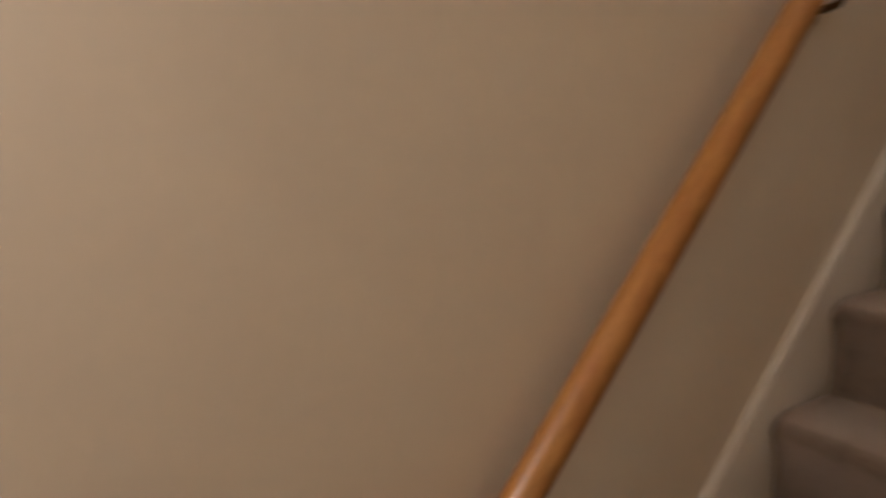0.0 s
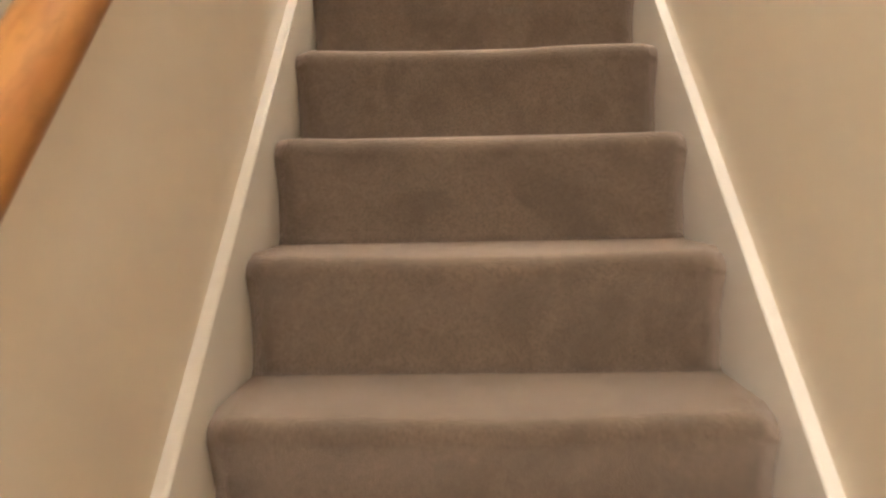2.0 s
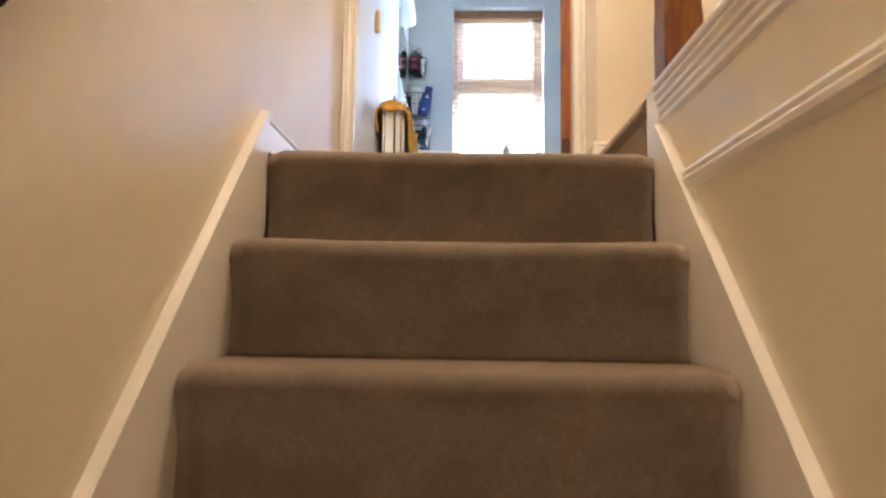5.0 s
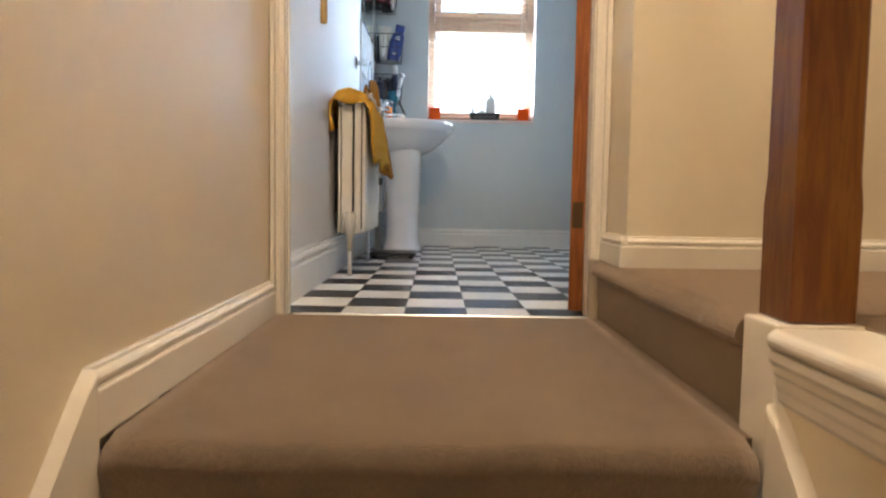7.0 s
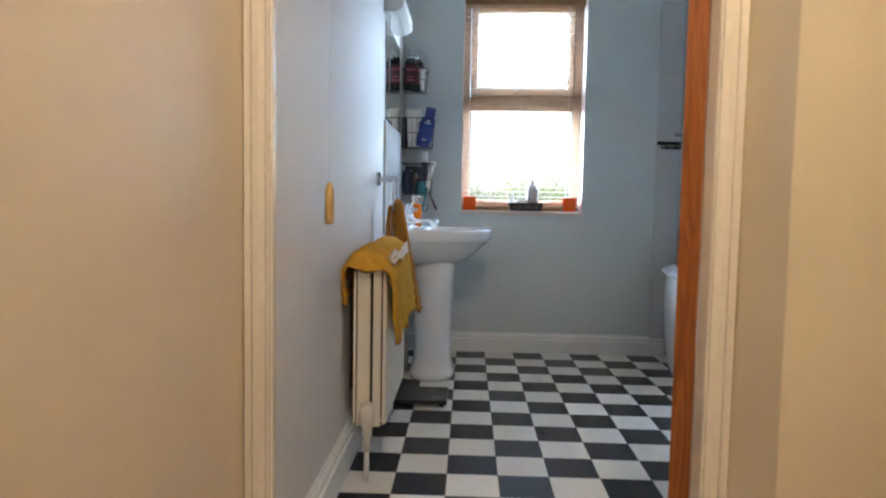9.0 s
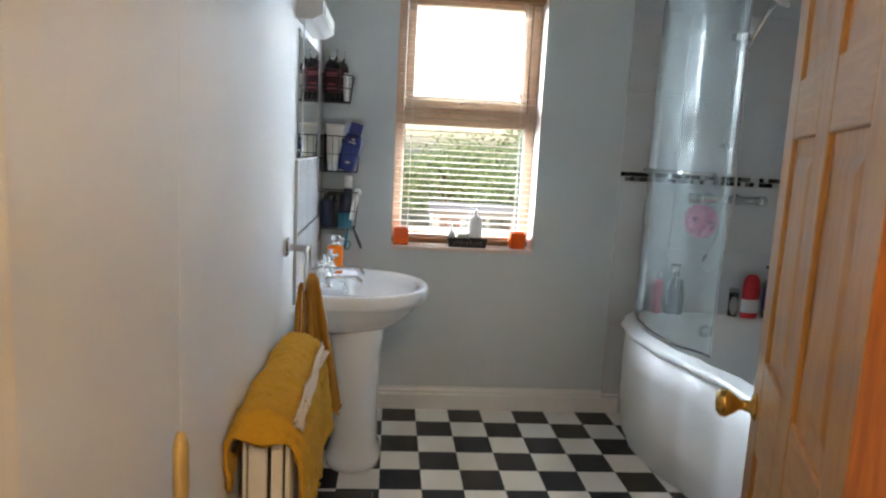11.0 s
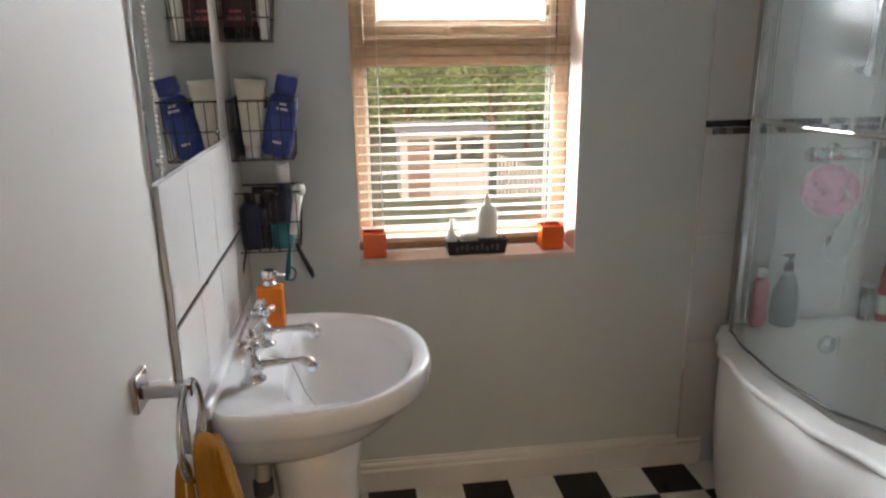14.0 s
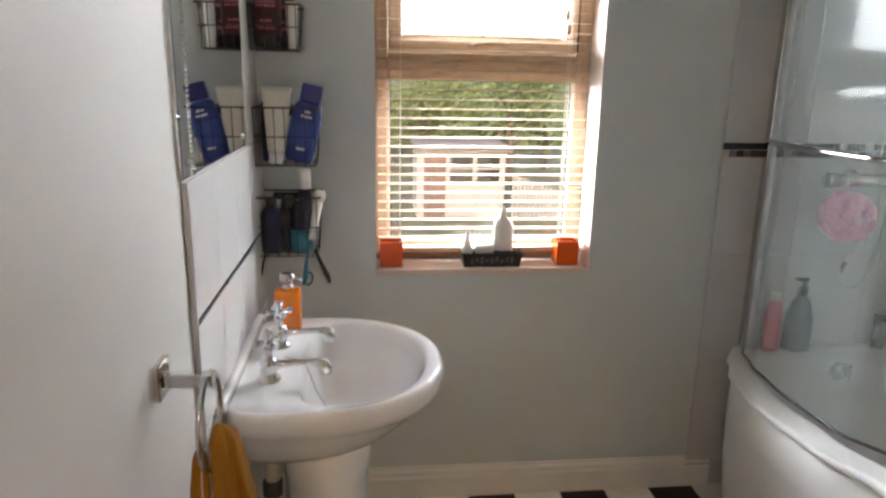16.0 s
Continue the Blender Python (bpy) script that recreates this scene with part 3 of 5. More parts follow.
blind = thing("venetian_blind", "cream wooden venetian blind lowered over the window with open slats", "blind", at=(0.72, 2.97, 2.12))
under(part("headrail", boxes(((WX0 + 0.004, 2.925, 2.085), (WX1 - 0.004, 2.999, 2.150)), bevel=0.004), DARKOAK, None, "brown oak headrail"), blind)


def slat_mesh():
    prof = [(-0.0125, -0.001), (-0.006, 0.0), (0, 0.0005), (0.006, 0.0), (0.0125, -0.001), (0.0125, 0.0008), (0.006, 0.0018), (0, 0.0023), (-0.006, 0.0018), (-0.0125, 0.0008)]
    bm = extrude(prof, "x", WX0 + 0.012, WX1 - 0.012)
    me = bpy.data.meshes.new("slat")
    bmesh.ops.recalc_face_normals(bm, faces=bm.faces[:])
    bm.to_mesh(me)
    bm.free()
    me.materials.append(SLAT)
    return me


slat_data = slat_mesh()
z = 0.945
while z < 2.07:
    ob = new("slat", slat_data)
    ob.location = (0, 2.966, z)
    ob.rotation_euler = (radians(random.uniform(3, 8)), 0, 0)
    under(ob, blind)
    z += 0.0308
under(part("bottom_slat_rail", boxes(((WX0 + 0.012, 2.942, 0.897), (WX1 - 0.012, 2.990, 0.913)), bevel=0.004), FRAMEH, None), blind)
for x in (0.44, 0.995):
    for dy in (-0.0138, 0.0138):
        under(part("ladder_cord", tube([(x, 2.966 + dy, 0.90), (x, 2.966 + dy, 2.09)], 0.0011, 6), CORDW, None), blind)

for k, (x, z) in enumerate(((0.972, 1.675), (0.980, 1.632))):
    cd = under(part("pull_cord", tube([(x, 2.936, 2.088), (x + 0.001, 2.937, 1.9), (x, 2.936, z + 0.02)], 0.0010, 6), CORDW, None), blind)
    under(part("acorn", lathe([(0.0, z - 0.014), (0.006, z - 0.012), (0.0075, z), (0.004, z + 0.016), (0.0, z + 0.021)], (x, 2.936, 0), n=12), DARKOAK, None, "small brown wooden cord end", smooth=True), cd)

# ---- bathroom basin ----
basin = thing("washbasin", "white ceramic pedestal washbasin with two chrome pillar taps", "basin", at=(0.26, 2.35, 0.0))
BC = 2.365


def d_shape(scale_x, scale_y, z, grow=0.0, n=56):
    ring = []
    for i in range(n):
        a = 2 * math.pi * i / n
        c, s = math.cos(a), math.sin(a)
        if c >= 0:
            x, y = 0.20 + 0.327 * c, 0.308 * (abs(s) ** 0.86) * (1 if s >= 0 else -1)
        else:
            x, y = 0.20 - 0.198 * abs(c) ** 0.45, 0.308 * (abs(s) ** 0.35) * (1 if s >= 0 else -1)
        ring.append((0.002 + (x - 0.002) * scale_x, BC + y * scale_y, z))
    return ring


def bowl(rx, ry, z, n=56, cx=0.285):
    ring = []
    for i in range(n):
        c, s = math.cos(2 * math.pi * i / n), math.sin(2 * math.pi * i / n)
        if c >= 0:
            ring.append((cx + rx * c, BC + ry * s, z))
        else:
            ring.append((cx - rx * 0.62 * abs(c) ** 0.5, BC + ry * math.copysign(abs(s) ** 0.5, s), z))
    return ring


rings = [d_shape(0.56, 0.44, 0.572), d_shape(0.66, 0.60, 0.582), d_shape(0.745, 0.73, 0.602), d_shape(0.82, 0.83, 0.630), d_shape(0.885, 0.895, 0.662), d_shape(0.934, 0.940, 0.688), d_shape(0.956, 0.960, 0.699), d_shape(0.972, 0.974, 0.705), d_shape(0.987, 0.988, 0.712), d_shape(0.996, 0.996, 0.722), d_shape(1, 1, 0.738),
         d_shape(0.998, 0.998, 0.757), d_shape(0.985, 0.987, 0.766), d_shape(0.965, 0.967, 0.768), d_shape(0.945, 0.945, 0.765)]
for rx, ry, z in ((0.200, 0.266, 0.764), (0.194, 0.258, 0.756), (0.184, 0.244, 0.725), (0.166, 0.216, 0.668), (0.125, 0.155, 0.622), (0.07, 0.085, 0.605), (0.03, 0.035, 0.602)):
    rings.append(bowl(rx, ry, z))
body = under(part("bowl", loft(rings), CERAMIC, None, smooth=True), basin)
under(part("waste", lathe([(0.0, 0.603), (0.024, 0.603), (0.026, 0.609), (0.016, 0.610), (0.0, 0.606)], (0.285, BC, 0), n=20), CHROME, None, smooth=True), basin)
up = boxes(((0.001, BC - 0.285, 0.752), (0.028, BC + 0.285, 0.792)), bevel=0.010, seg=3)
under(part("upstand", up, CERAMIC, None, smooth=True), basin)


def ped(z, rx, ry, cx=0.226, n=40):
    return [(cx + rx * math.copysign(abs(math.cos(2 * math.pi * i / n)) ** 0.8, math.cos(2 * math.pi * i / n)), 2.33 + ry * math.copysign(abs(math.sin(2 * math.pi * i / n)) ** 0.8, math.sin(2 * math.pi * i / n)), z) for i in range(n)]


prof = [(0.0, 0.120, 0.185), (0.020, 0.121, 0.185), (0.036, 0.117, 0.176), (0.055, 0.108, 0.164), (0.09, 0.102, 0.156), (0.16, 0.100, 0.153), (0.35, 0.102, 0.152), (0.50, 0.108, 0.158), (0.60, 0.116, 0.166)]
under(part("pedestal", loft([ped(*p) for p in prof]), CERAMIC, None, smooth=True), basin)
for ty in (2.245, 2.455):
    tp = lathe([(0.0, 0.764), (0.029, 0.764), (0.029, 0.769), (0.023, 0.774), (0.019, 0.782), (0.019, 0.790), (0.022, 0.794), (0.022, 0.814), (0.018, 0.820), (0.012, 0.826), (0.010, 0.838), (0.013, 0.842), (0.013, 0.846), (0.008, 0.850), (0.0, 0.850)], (0.095, ty, 0), n=24)
    tube([(0.105, ty, 0.803), (0.118, ty, 0.803), (0.124, ty, 0.804), (0.160, ty, 0.806), (0.196, ty, 0.807), (0.210, ty, 0.806), (0.222, ty, 0.801), (0.229, ty, 0.791), (0.230, ty, 0.780)], [0.013, 0.012, 0.0095, 0.0085, 0.0085, 0.012, 0.017, 0.018, 0.015], 16, bm=tp)
    tap = under(part("tap", tp, CHROME, None, "chrome pillar tap", smooth=True), basin)
    hd = lathe([(0.0, 0.848), (0.009, 0.850), (0.013, 0.856), (0.014, 0.866), (0.010, 0.872), (0.009, 0.876), (0.012, 0.880), (0.0125, 0.886), (0.008, 0.892), (0.0, 0.893)], (0.095, ty, 0), n=18)
    for k in range(4):
        a = radians(28 + 90 * k)
        c, s2 = math.cos(a), math.sin(a)
        tube([(0.095 + d * c, ty + d * s2, 0.863) for d in (0.0, 0.014, 0.020, 0.026, 0.032, 0.036)], [0.0075, 0.006, 0.006, 0.0095, 0.0105, 0.005], 12, bm=hd)
    under(part("cross_head", hd, CHROME, None, smooth=True), tap)
pipe = under(part("waste_pipe", tube([(0.150, 2.34, 0.58), (0.110, 2.34, 0.545), (0.082, 2.335, 0.50), (0.078, 2.33, 0.40), (0.078, 2.33, 0.0)], 0.0195, 16), PIPEW, None, "off-white waste pipe behind the pedestal", smooth=True), basin)
under(part("pipe_coupling", lathe([(0.0196, 0.395), (0.026, 0.398), (0.026, 0.436), (0.0196, 0.440)], (0.078, 2.33, 0), n=18), GREYP, None, "grey ribbed coupling nut", smooth=True), pipe)
under(part("supply_pipe", tube([(0.130, 2.25, 0.60), (0.128, 2.25, 0.30), (0.110, 2.25, 0.24), (0.03, 2.25, 0.22)], 0.0075, 10), CHROME, None, "thin chrome supply pipe", smooth=True), basin)
chain_pts = [(0.118, 2.35, 0.778), (0.140, 2.352, 0.770), (0.150, 2.353, 0.768), (0.162, 2.354, 0.762), (0.170, 2.355, 0.752), (0.184, 2.357, 0.715), (0.198, 2.36, 0.670), (0.225, 2.362, 0.622)]
under(part("plug_chain", tube(chain_pts, 0.0022, 8), CHROME, None, "thin chrome plug chain", smooth=True), basin)

# ---- splashback, mirror and strip light above the basin ----
splash = thing("splashback", "white glossy wall tiles with a thin black liner strip", "tiles", at=(0.0, 2.4, 0.9))
SY0, SY1 = 1.975, 2.866
under(part("grout_bed", boxes(((0.0004, SY0, 0.778), (0.004, SY1, 1.284))), GROUT, None), splash)
for za, zb in ((0.780, 1.000), (1.013, 1.283)):
    for c in range(4):
        ya = SY0 + 0.001 + c * 0.2235
        under(part("tile", boxes(((0.0008, ya, za), (0.009, min(ya + 0.2215, SY1), zb)), bevel=0.0015, seg=1), WALLTILE, None), splash)
under(part("liner", boxes(((0.0008, SY0, 1.0025), (0.0105, SY1, 1.0105)), bevel=0.001, seg=1), BLACKP, None, "thin black liner strip"), splash)
under(part("edge_trim", boxes(((0.0005, SY0 - 0.010, 0.75), (0.0125, SY0 - 0.0002, 1.284)), bevel=0.002), DULLM, None, "slim metal edge trim"), splash)

mir = thing("wall_mirror", "large silver mirror on the wall above the basin", "mirror", at=(0.0, 2.28, 1.29))
MY0, MY1, MZ0, MZ1 = 1.955, 2.600, 1.288, 1.745
bm = loft([[(0.0006, MY0, MZ0), (0.0006, MY1, MZ0), (0.0006, MY1, MZ1), (0.0006, MY0, MZ1)], [(0.006, MY0, MZ0), (0.006, MY1, MZ0), (0.006, MY1, MZ1), (0.006, MY0, MZ1)],
           [(0.009, MY0 + 0.006, MZ0 + 0.006), (0.009, MY1 - 0.006, MZ0 + 0.006), (0.009, MY1 - 0.006, MZ1 - 0.006), (0.009, MY0 + 0.006, MZ1 - 0.006)]])
under(part("mirror_plate", bm, MIRROR, None), mir)
for y, z in ((2.0, MZ0 + 0.03), (2.55, MZ0 + 0.03)):
    under(part("mirror_screw", lathe([(0.0, 0.0085), (0.009, 0.009), (0.007, 0.013), (0.0, 0.0145)], (0, y, z), "x", 14), CHROME, None, smooth=True), mir)

chain = thing("bead_chain", "chrome bead pull chain hanging beside the mirror", "pull chain", at=(0.022, 1.972, 1.75))
bm = bmesh.new()
z = 1.315
while z < 1.785:
    bmesh.ops.create_uvsphere(bm, u_segments=8, v_segments=5, radius=0.0036, matrix=Matrix.Translation((0.022, 1.972, z)))
    z += 0.0088
under(part("bead_strand", bm, CHROME, None, smooth=True), chain)
under(part("chain_end", lathe([(0.0, 1.296), (0.006, 1.299), (0.007, 1.306), (0.004, 1.313), (0.0, 1.314)], (0.022, 1.972, 0), n=12), CHROME, None, smooth=True), chain)

strip = thing("mirror_light", "white boxed strip light fixed above the mirror", "wall light", at=(0.0, 2.2, 1.78))
under(part("housing", extrude([(0.0005, 1.772), (0.055, 1.772), (0.088, 1.792), (0.088, 1.842), (0.0005, 1.846)], "y", 1.945, 2.40), WHITEP, None), strip)
under(part("end_cap", extrude([(0.0005, 1.770), (0.056, 1.770), (0.090, 1.791), (0.090, 1.844), (0.0005, 1.848)], "y", 1.932, 1.944), WHITEP, None), strip)
under(part("diffuser", boxes(((0.0885, 1.99, 1.798), (0.092, 2.36, 1.836)), bevel=0.001), CREAMP, None, "unlit cream diffuser"), strip)


# ---- radiator and towels ----
rad = thing("radiator", "cream enamelled double panel radiator with a valve", "radiator", at=(0.085, 1.25, 0.0))
RY0, RY1, RZ0, RZ1 = 0.955, 1.60, 0.155, 0.690


def rad_panel(x0, x1):
    """A pressed panel with shallow vertical flutes."""
    n, rings = 96, []
    for i in range(n + 1):
        y = RY0 + 0.012 + (RY1 - RY0 - 0.024) * i / n
        d = 0.004 * (0.5 + 0.5 * math.cos(i / n * 2 * math.pi * 16)) ** 2
        rings.append([(x0 + d * 0.5, y, RZ0 + 0.012), (x1 - d, y, RZ0 + 0.020), (x1 - d, y, RZ1 - 0.020), (x0 + d * 0.5, y, RZ1 - 0.012)])
    return loft(rings)


under(part("panel", rad_panel(0.032, 0.046), RADP, None, smooth=False), rad)
under(part("panel", rad_panel(0.128, 0.144), RADP, None), rad)
under(part("convector_core", boxes(((0.0465, RY0 + 0.03, RZ0 + 0.03), (0.1275, RY1 - 0.03, RZ1 - 0.03))), RADDARK, None), rad)
for y in (RY0, RY1 - 0.010):
    under(part("end_plate", boxes(((0.048, y, RZ0 + 0.01), (0.091, y + 0.010, RZ1)), ((0.099, y, RZ0 + 0.01), (0.126, y + 0.010, RZ1)), bevel=0.004), RADP, None), rad)
under(part("top_grille", boxes(((0.032, RY0, RZ1 - 0.004), (0.140, RY1, RZ1 + 0.004)), bevel=0.002), RADP, None), rad)
vb = lathe([(0.0, 0.10), (0.012, 0.10), (0.012, 0.145), (0.017, 0.15), (0.017, 0.175), (0.020, 0.18), (0.024, 0.20), (0.024, 0.245), (0.018, 0.255), (0.0, 0.257)], (0.088, RY0 - 0.035, 0), n=20)
valve = under(part("valve", vb, RADP, None, "cream thermostatic valve", smooth=True), rad)
under(part("valve_tail", tube([(0.088, RY0 - 0.035, 0.165), (0.088, RY0 + 0.01, 0.165)], 0.010, 12), DULLM, None, smooth=True), valve)
under(part("pipe", tube([(0.088, RY0 - 0.035, 0.0), (0.088, RY0 - 0.035, 0.105)], 0.0085, 12), GLOSSB, None, "white painted pipe", smooth=True), rad)
under(part("pipe", tube([(0.088, RY1 + 0.03, 0.0), (0.088, RY1 + 0.03, 0.17), (0.088, RY1 - 0.01, 0.17)], 0.0085, 12), GLOSSB, None, smooth=True), rad)
for y in (1.10, 1.45):
    under(part("wall_bracket", boxes(((0.0005, y, 0.25), (0.033, y + 0.03, 0.60))), RADDARK, None), rad)


def drape(path, y0, y1, n=40, fold=0.008, thick=0.006, seed=0, uneven=0.02, lip=0.0, pile=0.0):
    """Cloth carried along y over a path in x and z; a closed skin with thickness."""
    rings = []
    m = len(path)
    for i in range(n + 1):
        t = i / n
        y = y0 + (y1 - y0) * t
        outer, inner = [], []
        for j, (x, z) in enumerate(path):
            s = j / (m - 1)
            w = noise.noise(Vector((y * 7, s * 3 + seed, seed * 1.7))) * fold + noise.noise(Vector((y * 30, s * 9, seed))) * fold * 0.25
            a = path[max(j - 1, 0)]
            b = path[min(j + 1, m - 1)]
            tx, tz = b[0] - a[0], b[1] - a[1]
            ln = math.hypot(tx, tz) or 1
            nx, nz = -tz / ln, tx / ln
            drop = uneven * noise.noise(Vector((y * 5, seed, 4))) * (1 if s in (0, 1) else 0)
            if lip and t < 0.09:
                over = (1 - t / 0.09) ** 2 * math.sin(math.pi * min(1, max(0, s * 1.25 - 0.1)))
                drop -= lip * over * (1 + 0.5 * math.sin(s * 17))
            yy = y + 0.012 * noise.noise(Vector((s * 4, seed, 8)))
            lift = w + fold * 0.6
            tuft = pile * (0.8 * noise.noise(Vector((x * 45, y * 45, z * 45))) + 0.6 * noise.noise(Vector((x * 150, y * 150, z * 150))))
            outer.append((x + nx * (lift + thick + tuft), yy, z + nz * (lift + thick + tuft) + drop))
            inner.append((x + nx * lift, yy, z + nz * lift + drop))
        rings.append(outer + inner[::-1])
    return loft(rings)


def over_radiator(back, front, off=0.0):
    pts = [(0.026 - off, back + (0.66 - back) * i / 5) for i in range(6)]
    pts += [(0.087 + (0.061 + off) * math.cos(radians(a)) - 0.010 * math.sin(radians(a)), 0.666 + (0.068 + off) * math.sin(radians(a)) ** 1.2) for a in range(165, 14, -15)]
    pts += [(0.150 + off + 0.012 * i / 7, 0.66 - (0.66 - front) * i / 7) for i in range(8)]
    fine = []
    for (xa, za), (xb, zb) in zip(pts, pts[1:]):
        fine += [(xa + (xb - xa) * k / 3, za + (zb - za) * k / 3) for k in range(3)]
    return fine + [pts[-1]]


towel = thing("bath_towel", "thick mustard yellow towel draped over the radiator", "towel", at=(0.09, 1.25, 0.69))
under(part("cloth", drape(over_radiator(0.585, 0.46), 0.928, 1.575, 190, 0.020, 0.011, 3, 0.05, 0.045, 0.009), TOWEL, None, smooth=True), towel)
hemp = [p for p in over_radiator(0.54, 0.46, 0.010)]
under(part("woven_border", drape([(x + 0.004, z) for x, z in hemp[42:47]], 0.965, 1.568, 90, 0.022, 0.004, 3, pile=0.005), HEM, None, "white woven edge stripe", smooth=True), towel)
flap = drape([(0.150 + 0.012 * i / 12, 0.66 - 0.17 * i / 12) for i in range(13)], 0.935, 1.06, 30, 0.012, 0.009, 9, 0.04, 0.0, 0.003)
under(part("front_fold", flap, TOWEL, None, smooth=True), towel)

ring_t = thing("towel_ring", "chrome towel ring on a square wall mount", "towel ring", at=(0.0, 1.75, 1.0))
under(part("mount", boxes(((0.0005, 1.722, 0.972), (0.012, 1.778, 1.032)), bevel=0.003), CHROME, None), ring_t)
under(part("arm", boxes(((0.012, 1.737, 0.990), (0.088, 1.757, 1.012)), bevel=0.002), CHROME, None), ring_t)
under(part("ring", tube([(0.078, 1.747 + 0.074 * math.sin(a), 0.926 + 0.080 * math.cos(a)) for a in [2 * math.pi * i / 40 for i in range(40)]], 0.0055, 10, closed=True), CHROME, None, smooth=True), ring_t)


def tail_point(tail, a, t):
    """The place on a hanging tail at the angle a round it and the share t of its length."""
    x0, y0, x1, y1, r0, r1, top, low, seed, flat = tail
    grow = min(1.0, t * 1.6) ** 0.75
    r = r0 + (r1 - r0) * grow
    pleat = 0.46 * math.sin(3 * a + seed + t * 1.1) + 0.05 * math.sin(7 * a + seed * 2 - t * 1.5)
    crumple = 0.14 * noise.noise(Vector((math.cos(a) * 2, math.sin(a) * 2, t * 4 + seed))) + 0.13 * noise.noise(Vector((math.cos(a) * 3.2, math.sin(a) * 3.2, t * 7 + seed * 3)))
    fold = 1 + (0.35 + 0.65 * grow) * pleat + crumple
    z = top + (low - top) * t - t * (0.012 * math.cos(a) - 0.007 * math.sin(3 * a))
    return x0 + (x1 - x0) * t + r * flat * fold * math.cos(a), y0 + (y1 - y0) * t + r * fold * math.sin(a), z


def towel_tail(tail):
    """One gathered tail of the hanging cloth, with deep folds running down."""
    n, m = 72, 34
    rings = [[tail_point(tail, 2 * math.pi * i / n, j / m) for i in range(n)] for j in range(m + 1)]
    x0, y0 = tail[:2]
    crown = [[(x0 + (p[0] - x0) * f, y0 + (p[1] - y0) * f, p[2] + h) for p in rings[0]] for f, h in ((0.12, 0.026), (0.5, 0.023), (0.85, 0.012))]
    return loft(crown + rings)


hand_t = thing("hand_towel", "ochre hand towel pulled through the chrome ring", "towel", at=(0.09, 1.745, 0.9))
MIDDLE = (0.092, 1.747, 0.104, 1.748, 0.030, 0.036, 0.892, 0.455, 0.6, 0.60)
REAR = (0.102, 1.766, 0.176, 1.772, 0.024, 0.032, 0.878, 0.428, 4.0, 0.80)
FRONT = (0.062, 1.728, 0.052, 1.718, 0.019, 0.025, 0.862, 0.500, 2.1, 0.60)
for title, tail in (("cloth", MIDDLE), ("rear_tail", REAR), ("front_tail", FRONT)):
    under(part(title, towel_tail(tail), TOWELD, None, smooth=True), hand_t)
under(part("stitched_edge", tube([tail_point(FRONT, -1.0, 0.75 * k / 16) for k in range(17)], 0.0016, 6), HEM, None, "pale stitched edge", smooth=True), hand_t)
hem = [tail_point(REAR, 2 * math.pi * k / 40, 0.985) for k in range(40)]
under(part("lower_hem", tube(hem, 0.0045, 6, closed=True), TOWELD, None, smooth=True), hand_t)

# ---- scales, pull cord ----
sc = thing("bathroom_scales", "flat black glass bathroom scales on the floor", "scales", at=(0.2, 1.83, 0.0))
under(part("platform", boxes(((0.085, 1.70, 0.016), (0.325, 1.935, 0.034)), bevel=0.006, seg=3), BLACKP, None), sc)
under(part("display", boxes(((0.255, 1.725, 0.0345), (0.305, 1.765, 0.0355))), GREYP, None, "small grey display"), sc)
for x in (0.11, 0.30):
    for y in (1.725, 1.91):
        under(part("foot", lathe([(0.012, 0.0042), (0.013, 0.017)], (x, y, 0), n=12), BLACKP, None), sc)

cord = thing("light_pull", "light pull cord with a yellowed wooden toggle", "pull cord", at=(0.070, 0.395, 0.86))
under(part("cord", tube([(0.070, 0.395, 0.94), (0.070, 0.395, CEILING - 0.02)], 0.00045, 8), CORDW, None), cord)
under(part("toggle", lathe([(0.0, 0.848), (0.010, 0.85), (0.0115, 0.865), (0.0105, 0.93), (0.006, 0.947), (0.0, 0.948)], (0.070, 0.395, 0), n=16), TOGGLE, None, "yellowed turned wood toggle", smooth=True), cord)
under(part("ceiling_switch", lathe([(0.0, CEILING - 0.024), (0.03, CEILING - 0.024), (0.035, CEILING - 0.0005), (0.0, CEILING - 0.0005)], (0.070, 0.395, 0), n=24), WHITEP, None), cord)


# ---- wire baskets with toiletries in the corner ----
def wire_basket(z0, z1, x0, x1, y0, y1):
    th = thing("wire_basket", "black wire basket fixed in the corner", "basket", "baskets in the corner", at=(x0, y1, z0))
    tilt = 0.012
    for k, z in enumerate((z0, (z0 + z1) / 2, z1)):
        g = tilt * k / 2
        pts = [(x0 - g * 0, y1, z), (x1 + g, y1, z), (x1 + g, y0 - g, z), (x0, y0 - g, z)]
        under(part("hoop", tube(pts, 0.0028 if k == 2 else 0.0018, 8, closed=True), BLACKW, None), th)
    for i in range(7):
        x = x0 + (x1 - x0) * i / 6
        under(part("wire", tube([(x, y1, z0), (x, y0, z0), (x, y0 - tilt, z1)], 0.0014, 6), BLACKW, None), th)
    for i in range(1, 4):
        y = y0 + (y1 - y0) * i / 4
        under(part("wire", tube([(x0, y, z1), (x0, y, z0), (x1, y, z0), (x1 + tilt, y, z1)], 0.0014, 6), BLACKW, None), th)
    under(part("back_plate", boxes(((x0 + 0.03, y1 + 0.0005, z1 - 0.03), (x1 - 0.03, YB - 0.0005, z1 - 0.008)), bevel=0.002), BLACKW, None), th)
    return th


